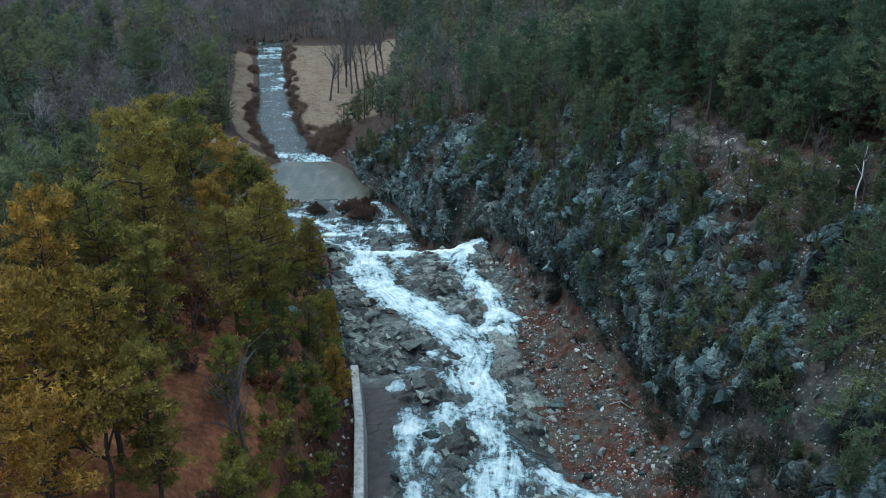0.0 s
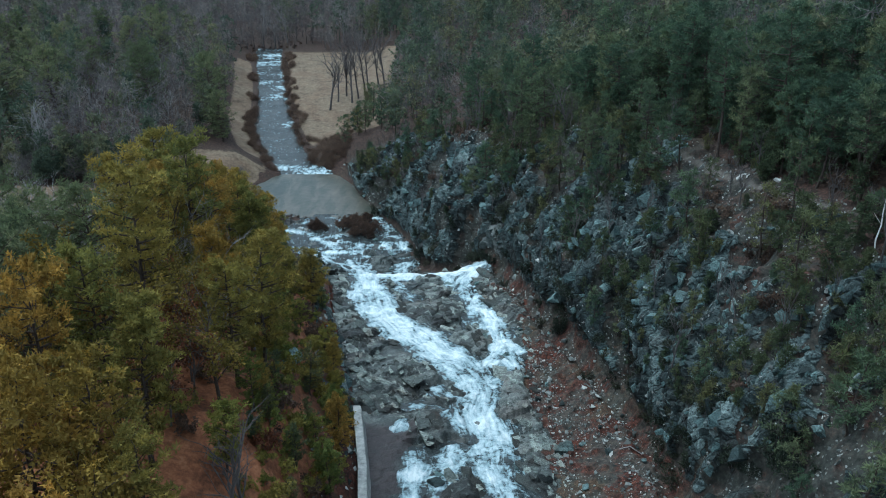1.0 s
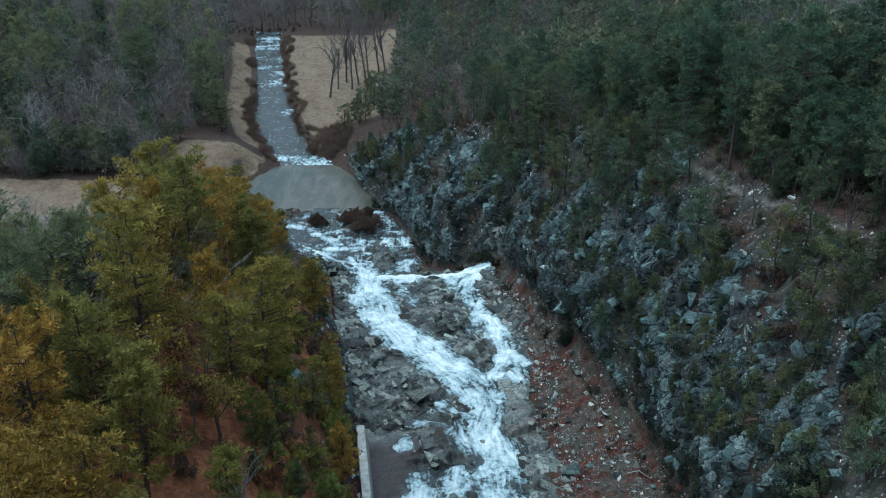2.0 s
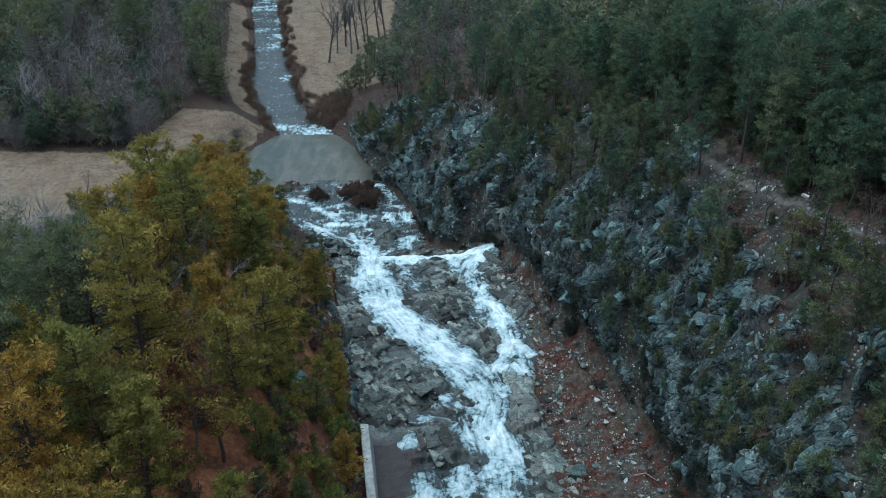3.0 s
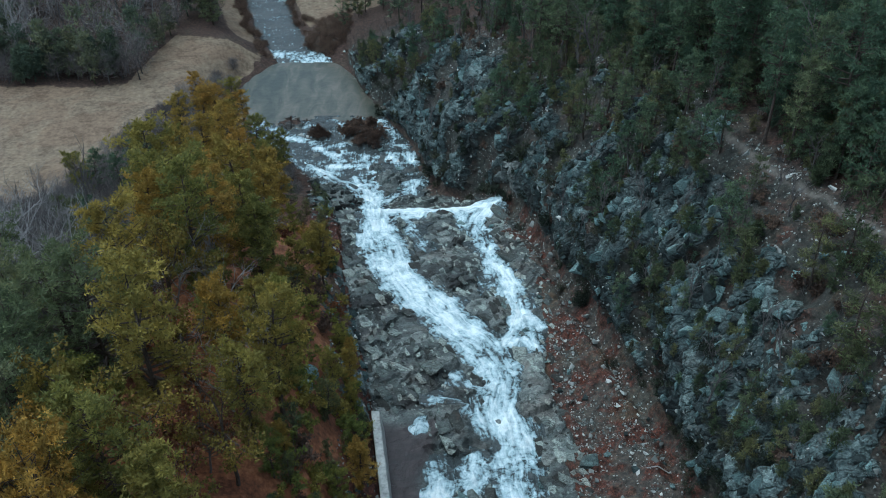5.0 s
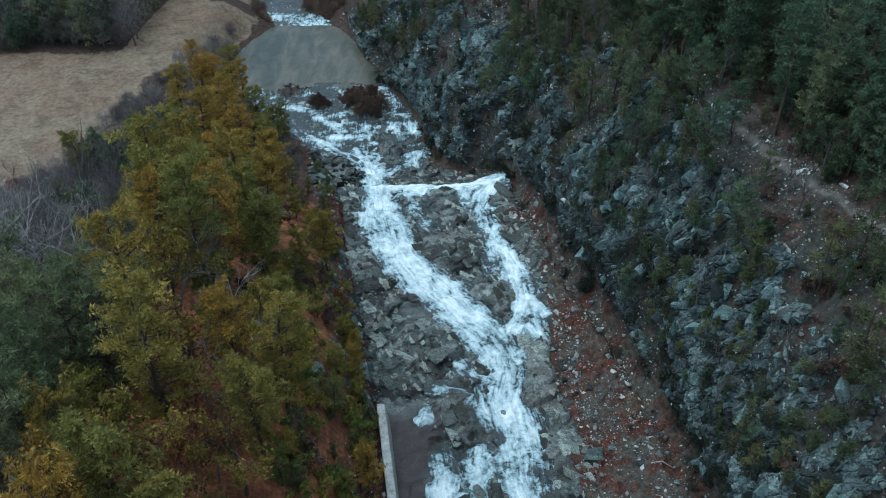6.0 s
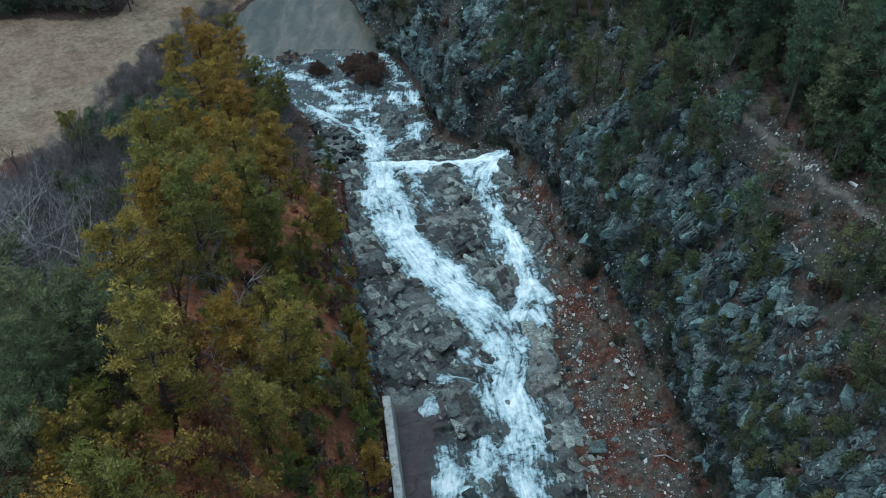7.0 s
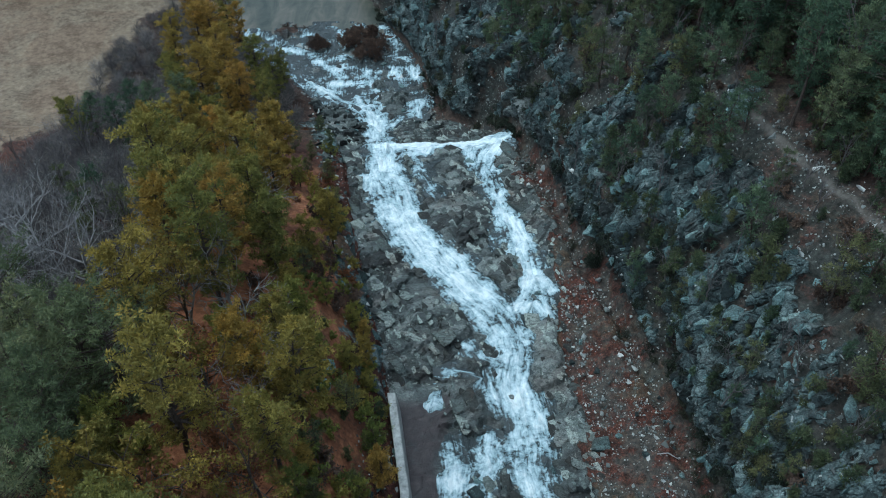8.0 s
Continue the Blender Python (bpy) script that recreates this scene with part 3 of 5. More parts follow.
def lines(*runs):
    """Grid lines with a step for each run: (from, to, step)."""
    out = []
    for a, b, st in runs:
        out.extend(np.arange(a, b - 1e-6, st))
    out.append(runs[-1][1])
    return np.array(out)

# ---- the ground, one sheet to the horizon ----
def meadow_at(X, Y):
    d = bank(Y) - X
    left = smooth(84, 98, Y + 5 * rough(X, Y, 8, 3, 230)) * smooth(1.0, 3.0, d + 0.8 * rough(X, Y, 3, 2, 233)) * (1 - smooth(129, 133, Y - 18 * smooth(-50, -46, X) + 1.5 * rough(X, Y, 4, 2, 236)))
    left = left * (1 - smooth(-47, -41, X + 2 * rough(X, Y, 6, 2, 239)) * (1 - smooth(122, 130, Y)))
    strip = smooth(150, 156, Y) * (1 - smooth(215, 225, Y)) * smooth(0.5, 2, d) * (1 - smooth(4, 7, d))
    right = smooth(157, 161, Y) * (1 - smooth(224, 230, Y)) * smooth(1.2, 2.6, X - brook(Y)) * (1 - smooth(-14, -10, X))
    return np.maximum(left, np.maximum(strip, right))


def trail(Y):
    """The foot trail along the top of the cut."""
    return tab(Y, 40, 29, 54, 25, 58.2, 23.2, 60.5, 22.3, 62.5, 21.5, 65.3, 20.6, 69.2, 19.4, 72, 18.9)


def build_ground():
    cs = lines((-3000, -1000, 500), (-1000, -220, 60), (-220, -60, 4), (-60, -36, 0.9), (-36, -27, 0.5), (-27, 0, 0.2), (0, 1.8, 0.085), (1.8, 10, 0.13), (10, 15, 0.3), (15, 50, 1.4), (50, 200, 5), (200, 1000, 50), (1000, 3000, 500))
    ys = lines((-600, -60, 60), (-60, 20, 4), (20, 26, 0.8), (26, 38, 0.24), (38, 112, 0.2), (112, 132, 0.3), (132, 160, 0.5), (160, 240, 1.2), (240, 400, 5), (400, 1000, 50), (1000, 4000, 500))
    V, F = sheet(cs, ys, lambda C, Y: 0 * C)
    Y = V[:, 1]
    X = V[:, 0] + foot(Y) * (1 - smooth(60, 400, np.abs(V[:, 0])))
    V[:, 0], V[:, 2] = ground_point(X, Y)
    me = mesh_of("ground", V, F, True)
    _, on_apron, crag, talus, riffle, shelf, in_cut, tone = relief(X, Y)
    w, _, _ = water(X, Y)
    s = X - foot(Y)
    n = rough(X, Y, 2.8, 3, 80)
    rock = np.clip(np.maximum.reduce([on_apron, crag, 0.85 * riffle, 0.8 * shelf, 0.3 * talus]), 0, 1)
    give(me, "tone", tone)
    give(me, "cut", np.maximum(in_cut, shelf))
    give(me, "stony", in_cut)
    me.polygons.foreach_set("use_smooth", rock[F].mean(1) < 0.45)
    give(me, "rock", rock)
    give(me, "grass", meadow_at(X, Y))
    give(me, "wet", np.maximum((Y < 60) * smooth(4, 2, X) * (X > bank(Y)), np.maximum(np.maximum(smooth(-4.2, -0.4, w), 0.85 * on_apron) * (Y < 117), riffle)))
    give(me, "silt", smooth(0.1, 0.6, X - bank(Y)) * (1 - smooth(-3.6, -2.4, X + 0.7 * n)) * (1 - smooth(56.0, 58.0, Y + 0.8 * n)))
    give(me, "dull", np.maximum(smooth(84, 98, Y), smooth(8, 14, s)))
    xt = trail(Y)
    give(me, "trail", (1 - smooth(0.05, 0.38, np.abs(X - xt) + 0.16 * n)) * smooth(44, 56, Y) * (1 - smooth(70.5, 72.5, Y)))
    give(me, "duff", smooth(1.0, 3.2, bank(Y) - X + 0.8 * n) * (1 - smooth(78, 90, Y)) * smooth(-23, -20, X))
    give(me, "scree", np.clip(np.maximum(talus * 1.2, in_cut), 0, 1) * (Y < 150))
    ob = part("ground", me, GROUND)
    return tagged(ob, "leaf-littered hillside, wet rock ledges and dry meadow", "ground", kind="structure")


ground = build_ground()


# ---- water ----
def build_cascade():
    xs, ys = np.arange(-24, 14, 0.15), np.arange(30, 118, 0.15)

    def height(X, Y):
        w, along, across = water(X, Y)
        lumps = 0.16 * rough(across * 1.3 + 9, along * 0.8, 1.1, 3, 90) + 0.10 * rough(X, Y, 0.6, 2, 94)
        X = np.minimum(X, foot(Y) - 0.3)
        return land(X, Y) - 0.20 + 0.34 * smooth(100, 107, Y) - 0.5 * smooth(112, 117, Y) + (lumps + 0.12) * smooth(-0.1, 0.7, w) - 0.10 * (1 - smooth(-0.9, 0.1, w))

    V, F = sheet(xs, ys, height, lambda X, Y: np.minimum(water(X, Y)[0] + 0.9, foot(Y) - 0.3 - X))
    me = mesh_of("cascade", V, F, True)
    w, along, across = water(V[:, 0], V[:, 1])
    give(me, "along", along), give(me, "across", across)
    give(me, "foam", np.clip(0.26 + 0.34 * w, 0.0, 0.64) + 0.20 * rough(across, along * 0.5, 2.2, 3, 130) + 0.15 * np.exp(-((V[:, 1] - 93.3) / 0.9) ** 2))
    return tagged(part("cascade", me, WHITE), "white foaming water rushing over grey rock ledges", "waterfall", kind="structure")


def build_rapids():
    xs, ys = np.arange(-33, -2, 0.3), np.arange(100, 129, 0.3)
    V, F = sheet(xs, ys, lambda X, Y: np.maximum(bed(Y), 0.0) + 0.19 + 0.10 * rough(X, Y, 0.9, 3, 97) - 0.3 * smooth(122, 130, Y + 3.6 * rough(X, Y, 4, 3, 99)) - 0.7 * (1 - smooth(103, 108, Y + 1.5 * rough(X, Y, 4, 2, 98))),
                 lambda X, Y: (X > bank(Y) - 0.5) & (X < foot(Y) + 0.3) & (Y > 101.5))
    me = mesh_of("rapids", V, F, True)
    X, Y = V[:, 0], V[:, 1]
    give(me, "along", Y), give(me, "across", X)
    streak = rough(X * 0.8, Y * 1.3, 1.5, 4, 101)
    runs = np.zeros(len(X))
    for ax, ay, bx, by, w in ((-15.0, 133.1, -12.3, 127.9, 1.1), (-12.3, 127.9, -8.8, 122.1, 1.2), (-8.8, 122.1, -8.4, 114.2, 1.0), (-17.1, 127.4, -15.6, 120.9, 0.7), (-15.6, 120.9, -16.1, 114.3, 0.7),
                              (-13.0, 113.0, -16.7, 112.4, 0.8), (-23.5, 114.7, -27.0, 118.4, 1.1), (-27.0, 118.4, -30.8, 128.0, 0.6), (-22.0, 120.5, -24.4, 121.3, 0.6), (-18.8, 111.2, -23.5, 114.3, 0.9),
                              (-16.9, 115.7, -19.5, 118.4, 0.6), (-9.4, 105.9, -12.4, 115.6, 0.8), (-5.2, 112.6, -7.2, 118.1, 0.8), (-6.4, 106.0, -5.4, 108.6, 0.8)):
        u = np.clip(((X - ax) * (bx - ax) + (Y - ay) * (by - ay)) / ((bx - ax) ** 2 + (by - ay) ** 2), 0, 1)
        runs = np.maximum(runs, np.exp(-(np.hypot(X - ax - u * (bx - ax), Y - ay - u * (by - ay)) / w) ** 2))
    give(me, "foam", np.clip(0.11 + 0.30 * streak + 0.42 * runs - 0.12 * smooth(120, 126, Y) * (1 - runs), 0, 0.85))
    return tagged(part("rapids", me, RIFFLE), "shallow broken rapids among dark rocks", "rapids", kind="structure")


def build_pool():
    V, F = sheet(np.arange(-38, -3, 1.0), np.arange(118, 152, 1.0), lambda X, Y: 0.0 * X)
    return tagged(part("pool", mesh_of("pool", V, F, True), POOL), "still silty grey-green pool below the rapids", "pool", kind="structure")


def build_brook():
    def bend(Y):
        return 147.6 - 0.03 * (Y + 24.3) ** 2

    xs, ys = np.arange(-62, -17, 0.4), np.arange(143, 237, 0.4)

    def height(X, Y):
        step = np.sin(Y * 0.9 + 1.2 * rough(X, Y, 5, 2, 120))
        return bed(Y) + 0.24 + 0.10 * step + 0.07 * rough(X, Y, 0.8, 2, 111) - 0.45 * (1 - smooth(-0.9, 0.8, Y - bend(X)))

    V, F = sheet(xs, ys, height, lambda X, Y: (X > bank(Y) - 0.3) & (X < brook(Y) + 1.6) & (Y > bend(X) - 0.6))
    me = mesh_of("brook", V, F, True)
    X, Y = V[:, 0], V[:, 1]
    give(me, "along", Y * 1.5), give(me, "across", X * 0.55)
    bands = rough(X * 0.35, Y, 2.6, 4, 115)
    give(me, "foam", np.clip(0.04 + 0.46 * bands + 0.75 * np.exp(-((Y - bend(X)) / 1.1) ** 2), 0, 1))
    return tagged(part("brook", me, RIFFLE), "straight brook broken by small white riffles", "stream", kind="structure")


build_cascade(), build_rapids(), build_pool(), build_brook()


# ---- training wall ----
def build_wall():
    ys = np.arange(24, 56.2, 1.0)
    ys[-1] = 56.1
    V, F = [], []
    for y in ys:
        x = tab(y, 24, -4.0, 41, -5.35, 48, -6.0, 56.1, -7.14) + 0.9
        top = tab(y, 20, 16.4, 48, 14.75, 56.1, 13.75)
        for dx, z in ((-0.45, top - 4), (-0.45, top - 0.04), (-0.41, top), (0.10, top), (0.15, top - 0.05), (0.60, top - 3.4)):
            V.append((x - 0.45 + dx, y, z))
    k = 6
    for i in range(len(ys) - 1):
        for j in range(k - 1):
            a = i * k + j
            F.append((a, a + 1, a + k + 1, a + k))
    e = (len(ys) - 1) * k
    F += [(e, e + 1, e + 4, e + 5), (e + 1, e + 2, e + 3, e + 4)]
    return tagged(part("training_wall", mesh_of("training_wall", V, F), CONCRETE), "low weathered concrete wall along the channel", "wall", kind="structure")


build_wall()

# ---- trees and shrubs ----
def tube(path, radii, sides=5):
    """A tapered tube along a path: vertices and quads."""
    path = np.asarray(path, float)
    V, F = [], []
    for i, (p, r) in enumerate(zip(path, radii)):
        d = path[min(i + 1, len(path) - 1)] - path[max(i - 1, 0)]
        d = d / (np.linalg.norm(d) + 1e-9)
        a = np.cross(d, (0.3, 1, 0.2) if abs(d[2]) > 0.7 else (0, 0, 1))
        a = a / (np.linalg.norm(a) + 1e-9)
        b = np.cross(d, a)
        for k in range(sides):
            t = 2 * math.pi * k / sides
            V.append(p + r * (math.cos(t) * a + math.sin(t) * b))
    for i in range(len(path) - 1):
        for k in range(sides):
            F.append((i * sides + k, i * sides + (k + 1) % sides, (i + 1) * sides + (k + 1) % sides, (i + 1) * sides + k))
    return V, F


class Wood:
    """Gathers tubes into one mesh."""

    def __init__(self):
        self.V, self.F = [], []

    def add(self, path, radii, sides=5):
        v, f = tube(path, radii, sides)
        o = len(self.V)
        self.V.extend(v)
        self.F.extend([tuple(i + o for i in q) for q in f])

    def mesh(self, name):
        return mesh_of(name, self.V, self.F, True)


def tufts(rng, centres, radius, each, long, wide, droop=0.0):
    """Sprays of single pointed leaves round each centre."""
    centres = np.repeat(np.asarray(centres, float), each, axis=0)
    n = len(centres)
    out = rng.normal(size=(n, 3))
    out /= np.linalg.norm(out, axis=1)[:, None]
    r = np.repeat(np.asarray(radius, float) if np.ndim(radius) else np.full(n // each, radius), each)
    at = centres + out * (r * rng.uniform(0.15, 1.0, n) ** 0.7)[:, None] * (1, 1, 0.7)
    way = out + 0.6 * rng.normal(size=(n, 3)) + (0, 0, 0.35 - droop)
    way /= np.linalg.norm(way, axis=1)[:, None]
    over = np.cross(way, rng.normal(size=(n, 3)))
    over /= np.linalg.norm(over, axis=1)[:, None] + 1e-9
    size = rng.uniform(0.7, 1.3, n)[:, None]
    a, b, c = at - over * wide * size, at + over * wide * size, at + way * long * size
    V = np.stack([a, b, c], 1).reshape(-1, 3)
    return V, np.arange(3 * n).reshape(-1, 3)


def leafage(name, rng, V, F, each):
    """A mesh of sprays in which every tuft of so many leaves has a tone of its own."""
    me = mesh_of(name, V, F)
    give(me, "tuft", np.repeat(rng.uniform(size=len(F) // each), each * 3))
    return me


def thing(name, label, category, group=""):
    return tagged(new(name), label, category, group)


def pine(seed, high, leaf, label, group, spread=0.26, bare=0.35, branches=46, per=6, each=12, long=0.36, wide=0.06, name="pine_tree"):
    rng = np.random.default_rng(seed)
    root = thing(name, label, "tree", group)
    lean = rng.normal(0, 0.02, 2) * high
    zs = np.linspace(-0.4, high * 0.96, 8)
    path = np.stack([lean[0] * (zs / high) ** 2 + 0.06 * rng.normal(size=8), lean[1] * (zs / high) ** 2 + 0.06 * rng.normal(size=8), zs], 1)
    trunk, centres, sizes = Wood(), [], []
    trunk.add(path, np.linspace(0.017 * high, 0.02, 8), 7)
    gap = rng.uniform(0, 6.28)
    for i in range(branches):
        u = bare + (1 - bare) * (i + rng.uniform(0, 1)) / branches
        z = u * high * 0.97
        turn = gap + i * 2.4 + rng.normal(0, 0.5)
        v = (u - bare) / (1 - bare)
        reach = high * spread * (0.25 + 1.5 * v ** 0.6 * (1 - v) ** 0.75 + 0.10) * rng.uniform(0.55, 1.2)
        rise = rng.uniform(-0.05, 0.35) + 0.5 * v
        base = np.array([np.interp(z, zs, path[:, 0]), np.interp(z, zs, path[:, 1]), z])
        way = np.array([math.cos(turn), math.sin(turn), rise])
        tip = base + way * reach
        mid = base + way * reach * 0.5 + (0, 0, -0.06 * reach)
        trunk.add([base, mid, tip], [0.012 * high * (1.1 - u), 0.008 * high * (1.1 - u), 0.012], 4)
        for k in range(per):
            f = rng.uniform(0.35, 1.05)
            c = base + (tip - base) * f + rng.normal(0, 0.12 * reach, 3) * (1, 1, 0.45)
            centres.append(c), sizes.append(rng.uniform(0.17, 0.38) * (0.6 + 0.035 * high))
    V, F = tufts(rng, centres, sizes, each, long, wide)
    part("trunk", trunk.mesh("trunk"), BARK, root)
    part("crown", leafage("crown", rng, V, F, each), leaf, root)
    return root


def grow(wood, rng, base, way, length, radius, depth, ends, up=0.25, sides=4):
    n = 4
    pts, p, d = [base], np.array(base, float), np.array(way, float)
    for _ in range(n):
        d = d + rng.normal(0, 0.16, 3) + (0, 0, up * 0.2)
        d /= np.linalg.norm(d)
        p = p + d * length / n
        pts.append(p)
    wood.add(pts, np.linspace(radius, radius * 0.45, n + 1), sides if depth > 1 else 3)
    if depth == 0:
        ends.extend(pts[2:])
        return
    for _ in range(rng.integers(3, 5)):
        f = rng.uniform(0.35, 1.0)
        i = min(int(f * n), n - 1)
        q = pts[i] + (pts[i + 1] - pts[i]) * (f * n - i)
        side = np.cross(d, rng.normal(size=3))
        side /= np.linalg.norm(side) + 1e-9
        grow(wood, rng, q, d * 0.75 + side * rng.uniform(0.5, 1.0) + (0, 0, up), length * rng.uniform(0.5, 0.75), radius * 0.5, depth - 1, ends, up, sides)


def broadleaf(seed, high, leaf, bark, label, group, depth=3, each=14, spread=0.5, name="bare_tree", size=0.14, stems=1):
    rng = np.random.default_rng(seed)
    root = thing(name, label, "tree", group)
    trunk, ends = Wood(), []
    for st in range(stems):
        foot_at = np.array([*(rng.normal(0, 0.25, 2) * (stems > 1)), -0.4])
        lean = rng.normal(0, 0.10 + 0.1 * (stems > 1), 2)
        zs = np.linspace(0, high * 0.62, 6)
        path = [foot_at + np.array([lean[0] * z + 0.05 * rng.normal(), lean[1] * z + 0.05 * rng.normal(), z]) for z in zs]
        trunk.add(path, np.linspace(0.015 * high, 0.006 * high, 6), 6)
        for i in range(9 if stems == 1 else 5):
            f = rng.uniform(0.35, 1.0)
            k = min(int(f * 5), 4)
            q = path[k] + (path[k + 1] - path[k]) * (f * 5 - k)
            t = i * 2.4 + rng.normal(0, 0.4)
            way = np.array([spread * math.cos(t), spread * math.sin(t), rng.uniform(0.35, 1.0)])
            limb = Wood()
            grow(limb, rng, q, way / np.linalg.norm(way), high * rng.uniform(0.22, 0.36), 0.0065 * high, depth - 1, ends)
            part("limb", limb.mesh("limb"), bark, root)
    part("trunk", trunk.mesh("trunk"), bark, root)
    if leaf is not None:
        ends = [e for e in ends if rng.uniform() < 0.85]
        V, F = tufts(rng, ends, 0.42, each, size * 1.5, size * 0.75, 0.5)
        part("crown", leafage("crown", rng, V, F, each), leaf, root)
    return root


def shrub(seed, high, leaf, label, group, wide=0.6, each=10, name="shrub"):
    rng = np.random.default_rng(seed)
    root = thing(name, label, "shrub", group)
    stems, ends = Wood(), []
    for i in range(7):
        t = i * 2.4
        way = np.array([wide * math.cos(t) * rng.uniform(0.3, 1), wide * math.sin(t) * rng.uniform(0.3, 1), 1.0])
        grow(stems, rng, (0.15 * math.cos(t), 0.15 * math.sin(t), -0.2), way / np.linalg.norm(way), high * rng.uniform(0.6, 0.9), 0.02 * high, 1, ends, 0.15, 3)
    part("stem", stems.mesh("stem"), TWIG, root)
    if leaf is not None:
        V, F = tufts(rng, ends, 0.16 * high, each, 0.16, 0.06, 0.2)
        part("foliage", leafage("foliage", rng, V, F, each), leaf, root)
    return root


def height_at(x, y):
    return float(ground_height(np.array([[x]], float), np.array([[y]], float))[0, 0])


def plant(kinds, places, rng, sizes=(0.85, 1.15)):
    """Stands one of the kinds at each place (x, y), the first use of each kind being the one built."""
    if not len(places):
        return
    P = np.asarray(places, float)
    XS, Z = ground_point(P[:, 0], P[:, 1])
    for x, y, z in zip(XS, P[:, 1], Z):
        k = kinds[int(rng.integers(len(kinds)))]
        f = rng.uniform(*sizes)
        tilt = rng.normal(0, 2.2, 2)
        m = pose(float(x), y, float(z), tilt[0], tilt[1], rng.uniform(0, 360)) @ Matrix.Diagonal((f, f, f * rng.uniform(0.92, 1.1), 1))
        if k.get("set") is None:
            k["set"] = 1
            k.matrix_basis = m
        else:
            c = copy_thing(k, Matrix())
            c.matrix_basis = m
    

def scatter(rng, x0, x1, y0, y1, gap, keep, tries=6000):
    """Places at least gap apart where keep(x, y) holds."""
    X, Y = rng.uniform(x0, x1, tries), rng.uniform(y0, y1, tries)
    ok = keep(X, Y)
    cells, out = {}, []
    for x, y in zip(X[ok], Y[ok]):
        i, j = int(x // gap), int(y // gap)
        if any((x - a) ** 2 + (y - b) ** 2 < gap * gap for u in (-1, 0, 1) for v in (-1, 0, 1) for a, b in cells.get((i + u, j + v), ())):
            continue
        cells.setdefault((i, j), []).append((x, y))
        out.append((x, y))
    return out


def far_wood(name, label, places, seed, kind, tall=(8, 13), fine=1.0):
    """A distant wood as one mesh: every tree a stem and a crown of coarse sprays or bare twigs."""
    r = np.random.default_rng(seed)
    P = np.asarray(places, float)
    XS, Z = ground_point(P[:, 0], P[:, 1])
    V, F, T, K, o = [], [], [], [], 0
    for x, y, z in zip(XS, P[:, 1], Z):
        high = r.uniform(*tall)
        stem = [(x + dx * 0.12, y + dy * 0.12, z - 0.3) for dx, dy in ((1, 0), (-0.5, 0.87), (-0.5, -0.87))] + [(x + r.normal(0, 0.4), y + r.normal(0, 0.4), z + high * 0.95)]
        sf = np.array([(0, 1, 3), (1, 2, 3), (2, 0, 3)])
        if kind == "needles":
            u = r.uniform(0.18, 1.0, 62)
            reach = high * 0.27 * (1.1 - u) ** 0.6 * r.uniform(0.3, 1.05, 62)
            t = r.uniform(0, 6.28, 62)
            c = np.stack([x + reach * np.cos(t), y + reach * np.sin(t), z + u * high], 1)
            each = 7 if fine == 1.0 else 16
            v, f = tufts(r, c, 0.5, each, 0.62 / fine, 0.15 / fine ** 1.3)
            K.append(np.concatenate([np.zeros(4), np.repeat(r.uniform(size=62), 3 * each)]))
        else:
            many = int(46 * fine)
            u = r.uniform(0.3 / fine, 0.95, many)
            reach = high * 0.30 * fine ** 0.4 * np.sin(u * 3.0) * r.uniform(0.2, 1.0, many)
            t = r.uniform(0, 6.28, many)
            c = np.stack([x + reach * np.cos(t), y + reach * np.sin(t), z + u * high], 1)
            v, f = tufts(r, c, 0.6, 4, 1.5 / fine ** 0.7, 0.045 / fine ** 1.3, -0.5)
            K.append(np.concatenate([np.zeros(4), np.repeat(r.uniform(size=many), 12)]))
        v, f = np.concatenate([np.array(stem), v]), np.concatenate([sf, f + 4])
        V.append(v), F.append(f + o), T.append(np.full(len(v), r.uniform()))
        o += len(v)
    me = mesh_of(name, np.concatenate(V), np.concatenate(F))
    give(me, "tone", np.concatenate(T))
    give(me, "tuft", np.concatenate(K))
    return tagged(part(name, me, FAR_NEEDLES if kind == "needles" else FAR_TWIGS), label, "woods", kind="stuff")

# ---- the wooded bank ----
rng = np.random.default_rng(11)
olive = [pine(100 + i, 8.8 + 0.55 * i, OLIVE, "olive and yellow-green pitch pine on the leaf-littered bank", "bank pines", each=26, per=8, bare=0.22, spread=0.21, long=0.21, wide=0.042, name="pitch_pine") for i in range(6)]
leafy = [pine(180 + i, 6.0 + 0.7 * i, LEAFY, "bushy yellow-green pitch pine above the concrete wall", "edge pines", each=24, per=7, branches=38, bare=0.15, spread=0.26, long=0.19, wide=0.04, name="pitch_pine") for i in range(3)]
gold = [broadleaf(120 + i, 8.5, GOLD, BARK, "oak with thinning golden-brown autumn leaves on the bank", "bank oaks", depth=2, each=34, size=0.085, name="oak_tree") for i in range(2)]
rusty = [broadleaf(130 + i, 5.5, RUST, TWIG, "small oak holding rust-red leaves on the bank", "rust oaks", depth=2, each=8, size=0.12, name="oak_tree") for i in range(2)]
bare = [broadleaf(140 + i, 8.5, None, GREY_BARK, "leafless grey tree with fine twigs", "bare trees") for i in range(3)]
thin = [broadleaf(146 + i, 6.5, None, TWIG, "slender leafless young tree", "bare saplings", depth=2, spread=0.3, name="bare_sapling") for i in range(3)]
white_pine = [pine(150 + i, 11 + i, BLUE_GREEN, "tall soft grey-green white pine", "white pines", spread=0.28, bare=0.1, branches=64, per=7, each=22, long=0.28, wide=0.035, name="white_pine") for i in range(2)]
